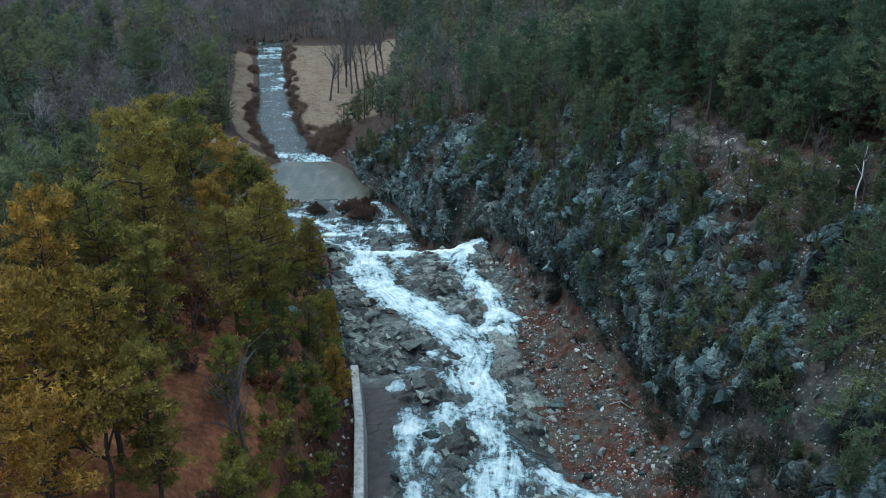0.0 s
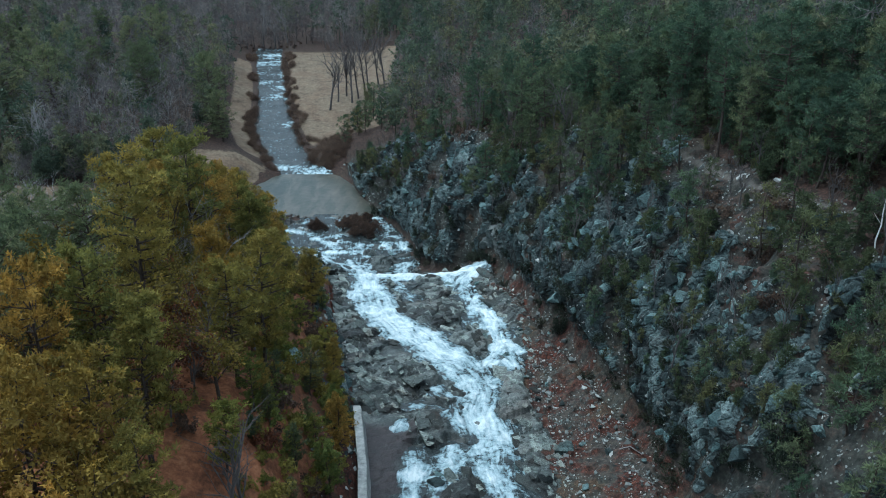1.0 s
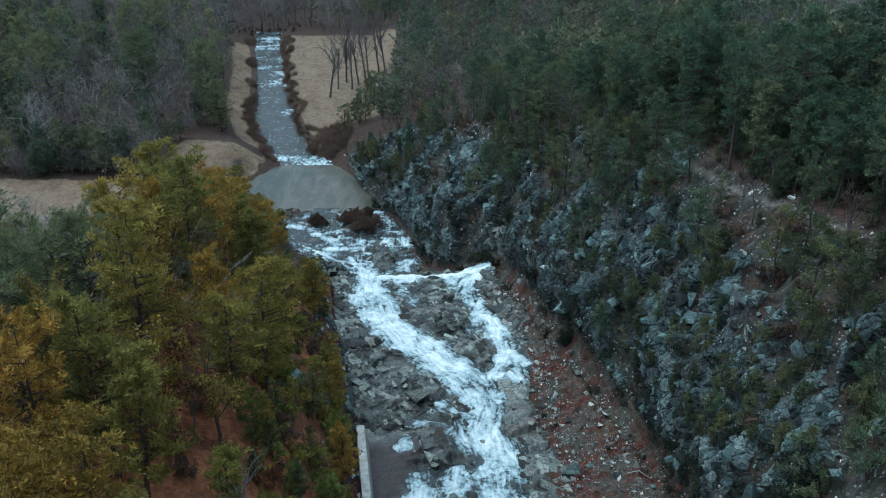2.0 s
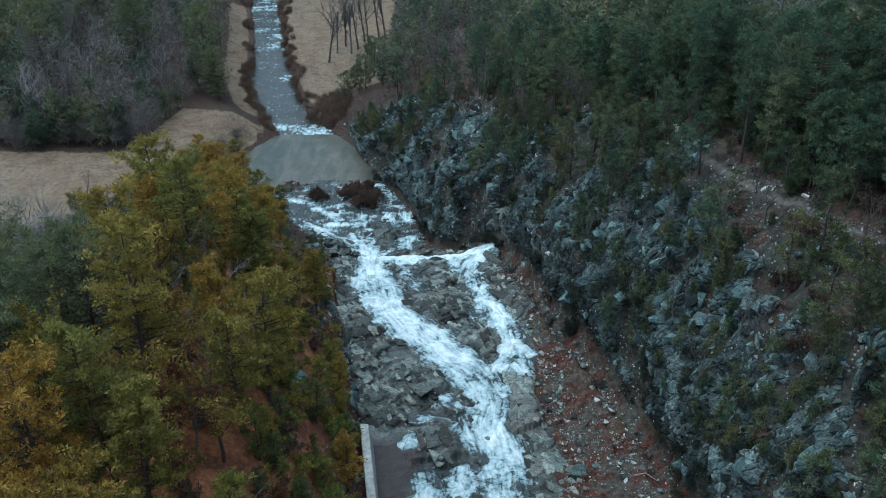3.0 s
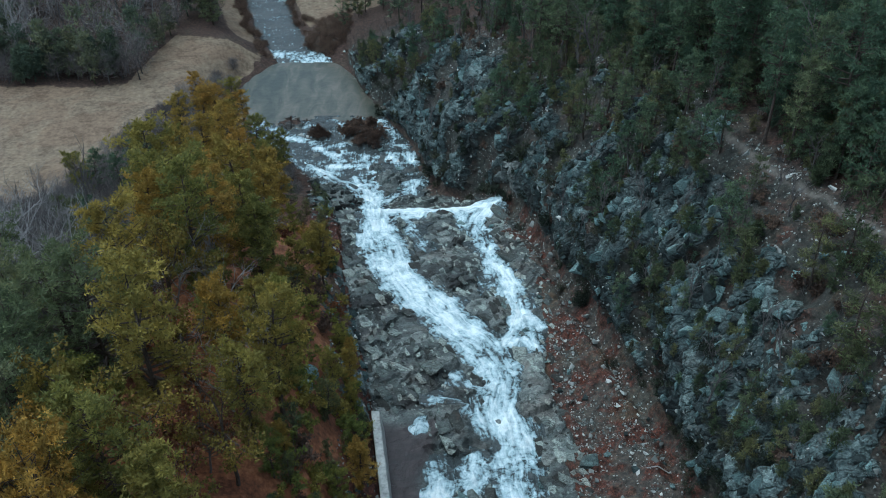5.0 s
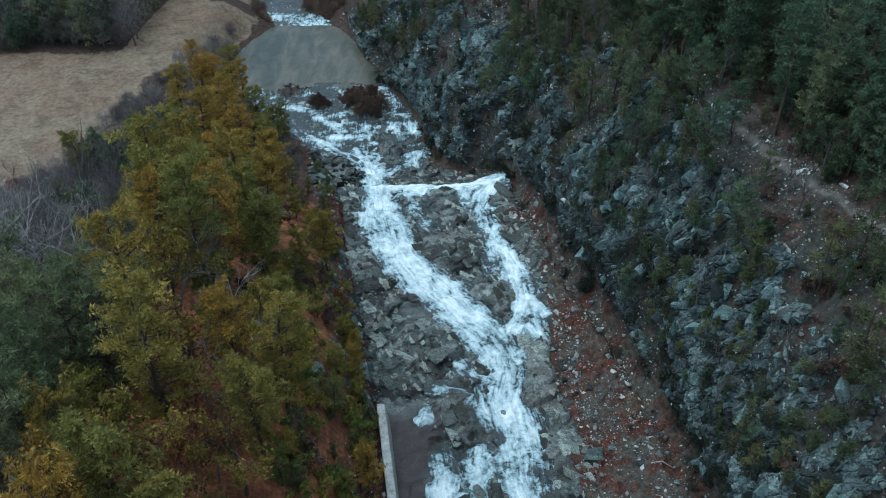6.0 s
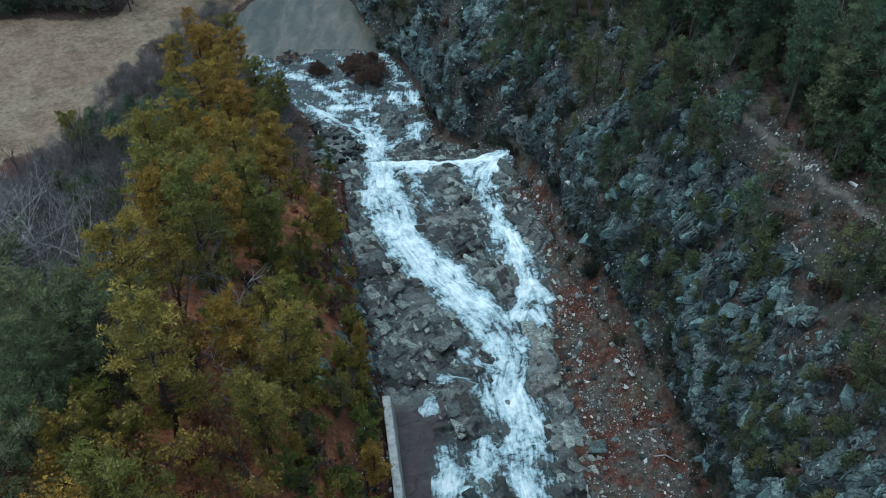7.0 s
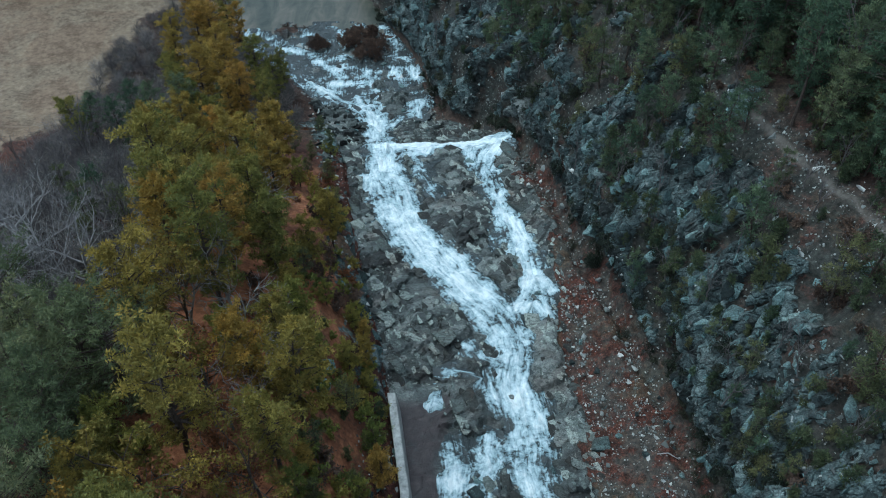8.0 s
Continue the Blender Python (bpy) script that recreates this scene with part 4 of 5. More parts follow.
green = [pine(160 + i, 8.5 + 1.2 * i, GREEN, "tall dark green pine at the edge of the hill woods", "hill pines", branches=36, per=6, each=15, long=0.29, wide=0.042, bare=0.4, spread=0.22) for i in range(3)]
sapling = [pine(170 + i, 2.8 + 0.6 * i, (GREEN, MOSSY)[i % 2], "young thin pine rooted among broken rocks", "saplings", spread=0.24, bare=0.12, branches=22, per=4, each=18, long=0.20, wide=0.028, name="pine_sapling") for i in range(4)]
pole = [broadleaf(196 + i, 11, None, TWIG, "tall slender leafless tree at the edge of the lawn", "lawn trees", depth=2, spread=0.22, name="slender_tree") for i in range(2)]

gold_pine = [pine(110 + i, 9.5 + i, GOLD_NEEDLES, "golden-brown pine with thinning needles on the bank", "golden pines", each=28, per=8, bare=0.2, spread=0.23, long=0.19, wide=0.042, name="pitch_pine") for i in range(2)]
oak_gold = [(-19.2, 54.6), (-12.7, 42), (-17.1, 40.4), (-17.4, 48.5), (-19.2, 36.5), (-16.4, 29.9), (-13.6, 27.4)]
plant(gold, oak_gold, rng, (0.95, 1.15))
silver_tree = [broadleaf(145, 10, None, GREY_BARK, "large leafless silver-barked tree with spreading limbs", "silver trees", depth=4, spread=0.85, name="silver_tree")]
silver = [(-26.8, 58.2), (-30.2, 61.5), (-29.4, 57.2)]
plant(silver_tree, silver, rng, (0.95, 1.15))
bare_at = [(-15.5, 47.2), (-10.4, 33.6), (-9.9, 35.2), (-26, 64.5), (-33, 70), (-34.5, 79)]
plant(thin, bare_at, rng, (1.1, 1.4))
rust_at = [(-14.8, 44.2), (-16.2, 47), (-14.2, 42.4), (-15.9, 40.0), (-17.2, 49.5), (-14.4, 38.8), (-15.4, 42.6)]
plant(rusty, rust_at, rng)
filled = [(-19.6, 40.2), (-18.6, 38.2), (-20.4, 42.4), (-18.8, 43.6), (-21.0, 45.2)]
plant(olive[:3] + leafy, filled, rng, (0.62, 0.88))
white_at = [(-25.8, 50.1), (-23.0, 49.4), (-25.2, 46.4), (-20.9, 48.2), (-23.2, 44.6), (-28.6, 52.5), (-22.4, 41.0), (-27.5, 43.5), (-25, 39), (-30.5, 48), (-21.8, 37.6)]
plant(white_pine, white_at, rng, (0.7, 0.9))
plant(white_pine, [(-41, 154.5)], rng, (0.9, 1.1))
taken = oak_gold + bare_at + silver + white_at + filled + rust_at


def apart(X, Y, places, gap):
    ok = np.ones(X.shape, bool)
    for a, b in places:
        ok &= np.hypot(X - a, Y - b) > gap
    return ok


def wood_bank(X, Y):
    d = bank(Y) - X
    clear = (np.hypot((X + 12.7) / 1.4, (Y - 33.5) / 6) < 1) | (np.hypot((X + 13.6) / 1.0, (Y - 60.5) / 3) < 1) | (np.hypot(X + 11.1, (Y - 53.5) / 2) < 1.4) | (np.hypot((X + 14.6) / 1.8, (Y - 38.6) / 3) < 1)
    return (d > 1.8 + 1.8 * rough(X, Y, 6, 2, 300)) & (d > 1.2) & (d > 4.0 + 0.22 * (Y - 80) - 90 * (Y < 78)) & (X > -21.5 - 0.12 * (Y - 54) - 0.35 * np.clip(Y - 82, 0, 30) - 4 * (Y < 36) + 1.8 * (Y > 36) * (Y < 50)) & ~clear & (Y < 112) & apart(X, Y, taken, 2.0)


spots = scatter(rng, -38, -6, 18, 114, 2.85, wood_bank)
near_edge = [p for p in spots if float(bank(p[1])) - p[0] < 4.5]
inner = [p for p in spots if p not in near_edge]
front_row = [p for p in inner if p[1] < 34 and p[0] < -13]
plant(gold_pine, front_row, rng, (0.8, 1.05))
middle = [p for p in inner if p not in front_row and p[1] <= 84]
plant(olive + leafy[:1], [p for i, p in enumerate(middle) if i % 7], rng, (0.72, 1.08))
plant(gold_pine, [p for i, p in enumerate(middle) if i % 7 == 0], rng, (0.75, 1.0))
plant(olive + thin, [p for p in inner if p not in front_row and p[1] > 84], rng, (0.42, 0.72))
plant(leafy * 2 + olive[:2] + [thin[0]], [p for i, p in enumerate(near_edge) if i % 2], rng, (0.45, 0.75))
small = scatter(rng, -16, -6, 26, 62, 1.7, lambda X, Y: (bank(Y) - X > 1.0) & (bank(Y) - X < 6.5) & (rough(X, Y, 5, 2, 350) > -0.2) & (np.hypot((X + 11.9) / 1.4, (Y - 34) / 8) > 1) & apart(X, Y, spots, 1.2), 900)[:65]
plant(leafy + olive[:1] + sapling[1:2], small, rng, (0.28, 0.55))
plant(sapling[1::2], scatter(rng, -18, -6.5, 30, 100, 2.2, lambda X, Y: (bank(Y) - X > 0.5) & (bank(Y) - X < 5) & (rough(X, Y, 5, 2, 310) > -0.1), 300)[:45], rng, (0.5, 0.9))
plant(bare, scatter(rng, -20, -9.5, 47, 78, 3.0, lambda X, Y: (bank(Y) - X > 5) & (rough(X, Y, 6, 2, 315) > -0.2), 200)[:14], rng, (0.75, 1.0))
def thicket_at(X, Y):
    return (X < -21.5 - 0.12 * (Y - 54) - 0.35 * np.clip(Y - 82, 0, 30)) & (X > -38 - 0.05 * Y) & (Y < 94 - 0.45 * (X + 34))


far_wood("bare_thicket", "thicket of leafless grey twiggy shrubs by the meadow", scatter(rng, -46, -20, 50, 112, 1.25, thicket_at, 2500), 805, "twigs", (1.8, 4.0), 1.9)
far_wood("meadow_brush", "grey leafless brush between meadow and rapids", scatter(rng, -48, -20, 98, 149, 1.5, lambda X, Y: (bank(Y) - X > 2.2) & ((Y < 131) | (rough(X, Y, 5, 2, 382) > 0.1)) & (X > -44.5 + 0.25 * np.abs(Y - 112) + 2 * rough(X, Y, 5, 2, 380)), 2500), 808, "twigs", (0.7, 1.9), 1.9)
plant(olive, scatter(rng, -38, -22, 101, 124, 2.4, lambda X, Y: (bank(Y) - X > 2) & (bank(Y) - X < 8.5) & (rough(X, Y, 6, 2, 385) > -0.25), 300)[:40], rng, (0.42, 0.78))
plant(green, [(-37.6, 88), (-35.2, 88.8), (-33.2, 89.5), (-30.6, 88.4), (-28.6, 89.6), (-31.8, 86.2)], rng, (0.58, 0.72))
plant(olive, [(-30, 82.5), (-27.2, 81), (-23.4, 77), (-35.2, 110), (-33, 113), (-29.4, 106.4), (-31, 113.4), (-27, 102), (-24.6, 96), (-38.8, 88), (-29, 98), (-32.5, 101)], rng, (0.65, 0.9))
plant(thin, scatter(rng, -42, -20, 50, 104, 3.2, lambda X, Y: thicket_at(X, Y) & apart(X, Y, silver, 1.5), 500)[:50], rng, (0.7, 1.15))
plant(sapling, scatter(rng, -36, -21, 62, 98, 2.4, lambda X, Y: (X < -21 - 0.12 * (Y - 54)), 120)[:30], rng, (0.7, 1.3))

# ---- the hill woods ----
edge = scatter(rng, 4, 60, 30, 150, 2.45, lambda X, Y: (X - foot(Y) > 10.5 + 1.5 * rough(X, Y, 6, 2, 320)) & (X - foot(Y) < 21) & (np.abs(X - trail(Y)) > 0.9), 6000)
edge = [p for p in edge if p[1] > 57 or p[0] - float(foot(p[1])) > 17]
plant(green, [p for i, p in enumerate(edge) if i % 4][:295], rng, (0.65, 1.1))
plant(thin, [p for i, p in enumerate(edge) if i % 4 == 0], rng, (0.9, 1.5))
hill = scatter(rng, -20, 130, 30, 330, 3.6, lambda X, Y: ((X - foot(Y) >= 20) | ((Y > 148) & (X - foot(Y) > 4) & (X > -10)) | ((Y > 230) & (X > -22))) & (X < 0.62 * Y + 25), 9000)
far_wood("hill_pines", "dense dark pine wood covering the hill", [p for i, p in enumerate(hill) if i % 4], 800, "needles")
far_wood("hill_bare_wood", "leafless grey trees mixed into the hill wood", [p for i, p in enumerate(hill) if i % 4 == 0], 801, "twigs")
def off_trail(X, Y):
    return ~((Y > 50) & (Y < 74) & (X - trail(Y) > -1.7) & (X - trail(Y) < 0.6))


front = scatter(rng, -16, 28, 27, 152, 1.5, lambda X, Y: (X - foot(Y) > 1.6) & (X - foot(Y) < 11.5 + 3 * (Y < 57)) & (outcrop(X, Y)[0] < 0.85) & (rough(X, Y, 7, 2, 200) > -0.1 + 0.004 * (Y - 50)) & off_trail(X, Y), 4000)
plant(sapling, front[:240], rng, (0.5, 1.4))
young = [pine(176 + i, 1.6 + 0.45 * i, MOSSY, "bushy young pine growing on the rocky slope", "young pines", spread=0.3, bare=0.05, branches=18, per=4, each=15, long=0.18, wide=0.028, name="young_pine") for i in range(3)]
story = [pine(186 + i, 3.4 + 0.8 * i, (GREEN, MOSSY, GREEN)[i], "small pine in the understory of the hill wood", "understory pines", spread=0.27, bare=0.1, branches=24, per=4, each=17, long=0.21, wide=0.03, name="small_pine") for i in range(3)]
plant(green, scatter(rng, 14, 46, 42, 84, 2.0, lambda X, Y: (X - foot(Y) > 12.5) & (X - foot(Y) < 30) & (np.abs(X - trail(Y)) > 1.3) & apart(X, Y, edge, 1.4), 3000)[:110], rng, (0.5, 0.9))
plant(green, [(13.9, 78.4), (15.4, 76.2), (16.1, 70.4), (14.4, 72.2), (13.0, 75.2), (17.2, 71.6), (12.9, 84.8), (15.6, 84), (16.8, 66.8), (18.6, 68.4)], rng, (0.42, 0.62))
plant(story, scatter(rng, -2, 44, 40, 125, 1.8, lambda X, Y: (X - foot(Y) > 11) & (X - foot(Y) < 25) & (np.abs(X - trail(Y)) > 0.9) & ((Y > 58) | (X - foot(Y) > 17)), 3000)[:280], rng, (0.6, 1.2))
plant(story, scatter(rng, 14, 40, 56, 92, 1.6, lambda X, Y: (X - foot(Y) > 9.5) & (X - foot(Y) < 24) & (np.abs(X - trail(Y)) > 1.1), 1500)[:90], rng, (0.6, 1.1))
low = scatter(rng, -16, 28, 27, 155, 1.15, lambda X, Y: (X - foot(Y) > 1.2) & (X - foot(Y) < 14) & (rough(X, Y, 4, 3, 205) > -0.15 + 0.006 * (Y - 50)) & off_trail(X, Y), 6000)
plant(young, low[:190], rng, (0.45, 1.2))
plant(thin, scatter(rng, -14, 26, 38, 150, 1.6, lambda X, Y: (X - foot(Y) > 1.0) & (X - foot(Y) < 11.5), 700)[:190], rng, (0.3, 0.75))

# ---- the woods beyond the meadow and the brook ----
def wood_far(X, Y):
    left = (X < bank(Y) - 6) & (Y > 134 + 17 * smooth(-50, -46, X)) & ~((X > -47) & (Y < 156))
    back = (Y > 230) & ((X > brook(Y) + 1.5) | (X < bank(Y) - 1.5)) | (Y > 234)
    return (left | back) & (Y < 420) & (X > -0.62 * Y - 15) & (X < -20)


spots = scatter(rng, -260, -20, 134, 420, 3.7, wood_far, 12000)
evergreen = [p for p in spots if rng.uniform() < 0.36 - 0.2 * (p[1] > 215) + 0.2 * (p[0] < -80)]
far_wood("far_evergreens", "dark evergreens in the wood beyond the meadow", evergreen, 802, "needles")
far_wood("far_bare_wood", "leafless grey-brown wood beyond the meadow", [p for p in spots if p not in evergreen], 803, "twigs")
margin = scatter(rng, -140, -20, 132, 262, 2.3, lambda X, Y: wood_far(X, Y) & ~wood_far(X, Y - 9), 6000) + scatter(rng, -100, -47, 131, 136, 1.6, lambda X, Y: Y > 131.5 + rough(X, Y, 4, 2, 360), 600)
far_wood("wood_edge_evergreens", "low dark evergreens along the edge of the wood", [p for p in margin[0::2] if p[1] < 215], 806, "needles", (3.5, 8), 1.6)
far_wood("wood_edge_brush", "leafless brush along the edge of the wood", margin[1::2], 807, "twigs", (3, 7), 1.4)
row = [(-24.1, 178.8), (-23, 184), (-21.5, 188), (-20, 183.5), (-18.7, 186), (-17.5, 189), (-16.3, 184.5), (-14.5, 190), (-22, 193), (-13, 187)]
plant(pole, row, rng, (1.15, 1.5))
plant(story, scatter(rng, -20, -9, 154, 180, 1.9, lambda X, Y: (X > -19.5 + 0.13 * (Y - 154)) & (X < -9), 200)[:26], rng, (0.8, 1.4))
plant(bare, [(-27, 236), (-46, 237), (-49.5, 238.5), (-43, 239), (-70, 142), (-66, 136)], rng, (1.2, 1.5))
plant(white_pine, [(-44, 160), (-47, 170)], rng, (1.0, 1.2))
plant(white_pine, scatter(rng, -130, -48, 150, 215, 9, lambda X, Y: (X < -52 - 0.25 * (Y - 150)) & (rough(X, Y, 25, 2, 398) > -0.1), 600)[:24], rng, (1.0, 1.35))
plant(bare, scatter(rng, -140, -46, 136, 200, 8, lambda X, Y: (X < -50 - 0.2 * (Y - 150)) & (Y > 152 - 17 * (X < -52)), 600)[:26], rng, (1.1, 1.5))

# ---- scrub on the islands and along the brook ----
brush = [shrub(400 + i, 1.5, SCRUB, "low red-brown leafless scrub at the water's edge", "scrub", 0.9, 16, "scrub_bush") for i in range(3)]
places = [(-19.4 + 1.2 * math.cos(2.4 * i) * (i / 8) ** 0.5, 121.9 + 1.2 * math.sin(2.4 * i) * (i / 8) ** 0.5) for i in range(9)]
places += [(-13.2 + 2.8 * math.cos(2.4 * i + 0.3 * (i % 3)) * (i / 30) ** 0.5, 122.4 + 4.2 * math.sin(2.4 * i) * (i / 30) ** 0.5) for i in range(31)]
places += [(-23.4 + 1.9 * math.cos(2.4 * i) * (i / 7) ** 0.5, 127.6 + 0.8 * math.sin(2.4 * i) * (i / 7) ** 0.5) for i in range(7)]
places += scatter(rng, -48, -17, 150, 215, 1.5, lambda X, Y: ((X - brook(Y) > 0.4) & (X - brook(Y) < 2.6)) | ((bank(Y) - X > -0.2) & (bank(Y) - X < 1.8)), 3000)[:6]
places += scatter(rng, -60, -20, 224, 240, 1.6, lambda X, Y: (X > bank(Y) - 6) & (X < brook(Y) + 6) & (Y > 229 + 0.3 * np.abs(X + 46)), 300)[:50]
places += scatter(rng, -30, -13, 148.5, 162, 0.95, lambda X, Y: (X > brook(Y) + 0.8) & (X < foot(Y) + 1) & (meadow_at(X, Y) < 0.5), 900)[:18]
plant(brush, places[:40], rng, (0.5, 0.95))
plant(brush, places[40:47], rng, (0.3, 0.5))
plant(brush, places[53:299], rng, (0.22, 0.45))

shore = scatter(rng, -52, -13, 149, 226, 0.72, lambda X, Y: (((X - brook(Y) > 0.5) & (X - brook(Y) < 2.6 + 1.2 * rough(X, Y, 5, 2, 395))) | ((bank(Y) - X > 0) & (bank(Y) - X < 1.8 + rough(X, Y, 5, 2, 396))) | ((Y < 161) & (X > brook(Y) + 0.6) & (X < foot(Y) + 1))) & (rough(X, Y, 3, 2, 397) > -0.3), 6000)
far_wood("shore_brush", "low brown leafless brush along the brook", shore, 809, "twigs", (0.15, 0.5), 3.0).data.materials[0] = BRUSH

# ---- undergrowth ----
under = [shrub(410 + i, 1.1, (SCRUB, RUST, OLIVE)[i], "low brown undergrowth among fallen leaves", "undergrowth", 0.8, 9) for i in range(3)]
olive_low = [shrub(430 + i, 1.2, LEAFY, "low olive-green shrub on the bank above the wall", "bank shrubs", 0.8, 14) for i in range(3)]
plant(under, scatter(rng, -24, -7.5, 28, 100, 1.6, lambda X, Y: (bank(Y) - X > 0.8) & (bank(Y) - X < 9) & (rough(X, Y, 4, 2, 330) > 0.0) & (np.hypot((X + 12.0) / 1.4, (Y - 35) / 8) > 1), 900)[:150], rng, (0.5, 1.2))
plant(olive_low, scatter(rng, -15, -7, 26, 80, 0.9, lambda X, Y: (bank(Y) - X > 0.5) & (bank(Y) - X < 6) & (rough(X, Y, 4, 2, 335) > -0.2) & (np.hypot((X + 12.0) / 1.5, (Y - 35) / 8) > 1), 900)[:115], rng, (0.4, 1.0))
plant(under[:1], scatter(rng, -10, 40, 40, 140, 1.9, lambda X, Y: (X - foot(Y) > 2) & (X - foot(Y) < 21) & (np.abs(X - trail(Y)) > 0.7) & (outcrop(X, Y)[0] < 0.6), 900)[:200], rng, (0.5, 1.2))
# Scrub under the cut; its near-black leaves also stand in for shade there.
dark = [shrub(420 + i, 1.7, GULLY_SHADE, "dark tangled scrub, leaves coloured for shade at the foot of the rock cut", "cut scrub", 0.9, 12, "scrub_bush") for i in range(3)]
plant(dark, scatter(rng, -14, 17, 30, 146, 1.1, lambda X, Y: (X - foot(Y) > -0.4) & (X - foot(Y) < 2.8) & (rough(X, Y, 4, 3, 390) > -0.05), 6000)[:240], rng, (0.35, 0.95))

# More of the same scrub, deepening the shade coloured into the gully.
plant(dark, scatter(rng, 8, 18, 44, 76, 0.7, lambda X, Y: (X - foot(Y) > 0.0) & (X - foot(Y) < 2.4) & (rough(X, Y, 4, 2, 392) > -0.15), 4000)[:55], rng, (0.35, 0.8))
plant(sapling, scatter(rng, 8, 18, 44, 76, 0.9, lambda X, Y: (X - foot(Y) > 0.2) & (X - foot(Y) < 2.6), 2000)[:40], rng, (0.35, 0.7))

# ---- rocks ----
def rock_mesh(name, seed, flat=0.7, points=13):
    """An angular broken stone about one metre across."""
    r = np.random.default_rng(seed)
    bm = bmesh.new()
    P = r.uniform(-0.5, 0.5, (points, 3))
    P = np.sign(P) * np.abs(P * 2) ** 0.55 * 0.5 * (1, 0.8, flat)
    for q in P:
        bm.verts.new(q)
    got = bmesh.ops.convex_hull(bm, input=bm.verts)
    bmesh.ops.delete(bm, geom=[v for v in got["geom_interior"] if isinstance(v, bmesh.types.BMVert)], context="VERTS")
    me = bpy.data.meshes.new(name)
    bm.to_mesh(me)
    bm.free()
    return me


rng = np.random.default_rng(77)
BLOCKS = [rock_mesh("rock_block", 500 + i, 0.75) for i in range(10)]
SLABS = [rock_mesh("rock_slab", 520 + i, 0.24, 15) for i in range(8)]
CLEFT = [rock_mesh("rock_ledge", 540 + i, 0.36, 16) for i in range(8)]
for me in BLOCKS + CLEFT:
    me.materials.append(ROCK)
for me in SLABS:
    me.materials.append(SLAB)


def lay(name, meshes, places, sizes, turn, sink, parent=ground, tilt=14, dip=0.0, long=(0.9, 1.5)):
    P = np.asarray(places, float)
    XS, Z = ground_point(P[:, 0], P[:, 1])
    for x, y, z in zip(XS, P[:, 1], Z):
        f = rng.uniform(*sizes) * (1 + 0.5 * (rng.uniform() < 0.15))
        ob = new(name, meshes[int(rng.integers(len(meshes)))])
        ob.parent = parent
        ob.matrix_basis = pose(float(x), y, float(z) - sink * f, dip + rng.normal(0, tilt), rng.normal(0, tilt), turn + rng.normal(0, 18)) @ Matrix.Diagonal((f * rng.uniform(*long), f * rng.uniform(0.7, 1.0), f * rng.uniform(0.8, 1.25), 1))


def dry_apron(X, Y):
    return (X > bank(Y) + 0.6) & (X < foot(Y) + ledge_end(Y) + 0.4) & (water(X, Y)[0] < -0.12) & (Y > 40) & ~((Y < 58) & (X < -3))


lay("rock_slab", SLABS, scatter(rng, -14, 10, 40, 104, 1.05, dry_apron, 3000)[:290], (0.5, 1.5), 122, 0.08, tilt=7, long=(1.1, 2.1))
lay("stream_rock", SLABS + BLOCKS[:4], scatter(rng, -13, 7, 41, 112, 1.0, lambda X, Y: (water(X, Y)[0] > -0.3) & (water(X, Y)[0] < 0.42) & (rough(X, Y, 6, 2, 460) > -0.05), 2500)[:130], (0.35, 0.9), 122, 0.03, tilt=9)
lay("rock_block", BLOCKS, scatter(rng, -6, 26, 28, 110, 1.2, lambda X, Y: (X - foot(Y) > 0.3) & (X - foot(Y) < 8.5) & (outcrop(X, Y)[0] > 0.4), 4000)[:298], (0.35, 1.0), 38, 0.10, tilt=20, dip=35)
lay("rock_ledge", CLEFT, scatter(rng, -10, 26, 28, 125, 1.6, lambda X, Y: (X - foot(Y) > 1.4) & (X - foot(Y) < 9.5) & (outcrop(X, Y)[0] > 0.55), 4000)[:298], (0.6, 1.5), 38, 0.10, tilt=10, dip=52, long=(1.0, 1.8))
lay("rapids_rock", BLOCKS, scatter(rng, -30, -4, 101, 128, 1.5, lambda X, Y: (X > bank(Y)) & (X < foot(Y) + 0.5) & (rough(X, Y, 4, 2, 420) > -0.2), 900)[:85], (0.3, 0.75), 0, 0.05)


def boulder(label, x, y, size, material, shape=3, turn=0.0, sink=0.2, group=""):
    me = rock_mesh("boulder", 600 + shape, 0.8, 18)
    me.materials.append(material)
    ob = tagged(new("boulder", me), label, "boulder", group)
    ob.matrix_basis = pose(x, y, height_at(x, y) + sink * size, 8, -6, turn) @ Matrix.Diagonal((size, size, size, 1))
    return ob


boulder("pale angular boulder on brown talus", 8.3, 52.2, 1.5, PALE, 1)
boulder("small pale boulder beside the hill trail", 21.2, 73.9, 1.1, PALE, 2, 30)
boulder("pale flat rock on the wooded bank", -11.1, 52.7, 1.15, PALE, 4, 60)
boulder("grey jointed rock on the wooded bank", -11.0, 54.9, 1.4, ROCK, 5, 20)
for i in range(16):
    boulder("pale jointed block of a fractured outcrop", 17.9 + 1.5 * math.cos(2.4 * i) * (i / 16) ** 0.5, 52.6 + 3.0 * math.sin(2.4 * i) * (i / 16) ** 0.5, float(rng.uniform(0.9, 1.6)), PALE, i % 9, 30 + 4.0 * i, -0.18, "pale outcrop")
for i in range(9):
    boulder("flat grey block among leaf litter above the cut", 21 + 2.5 * math.cos(2.4 * i + 1), 50 + 5 * math.sin(2.4 * i + 1), float(rng.uniform(0.6, 1.2)), ROCK, i % 9, 50.0 * i, 0.05, "hill blocks")
talus_at = scatter(rng, 3, 15, 42, 96, 1.9, lambda X, Y: (X - foot(Y) > -5.5) & (X - foot(Y) < 0.3), 900)[:75]
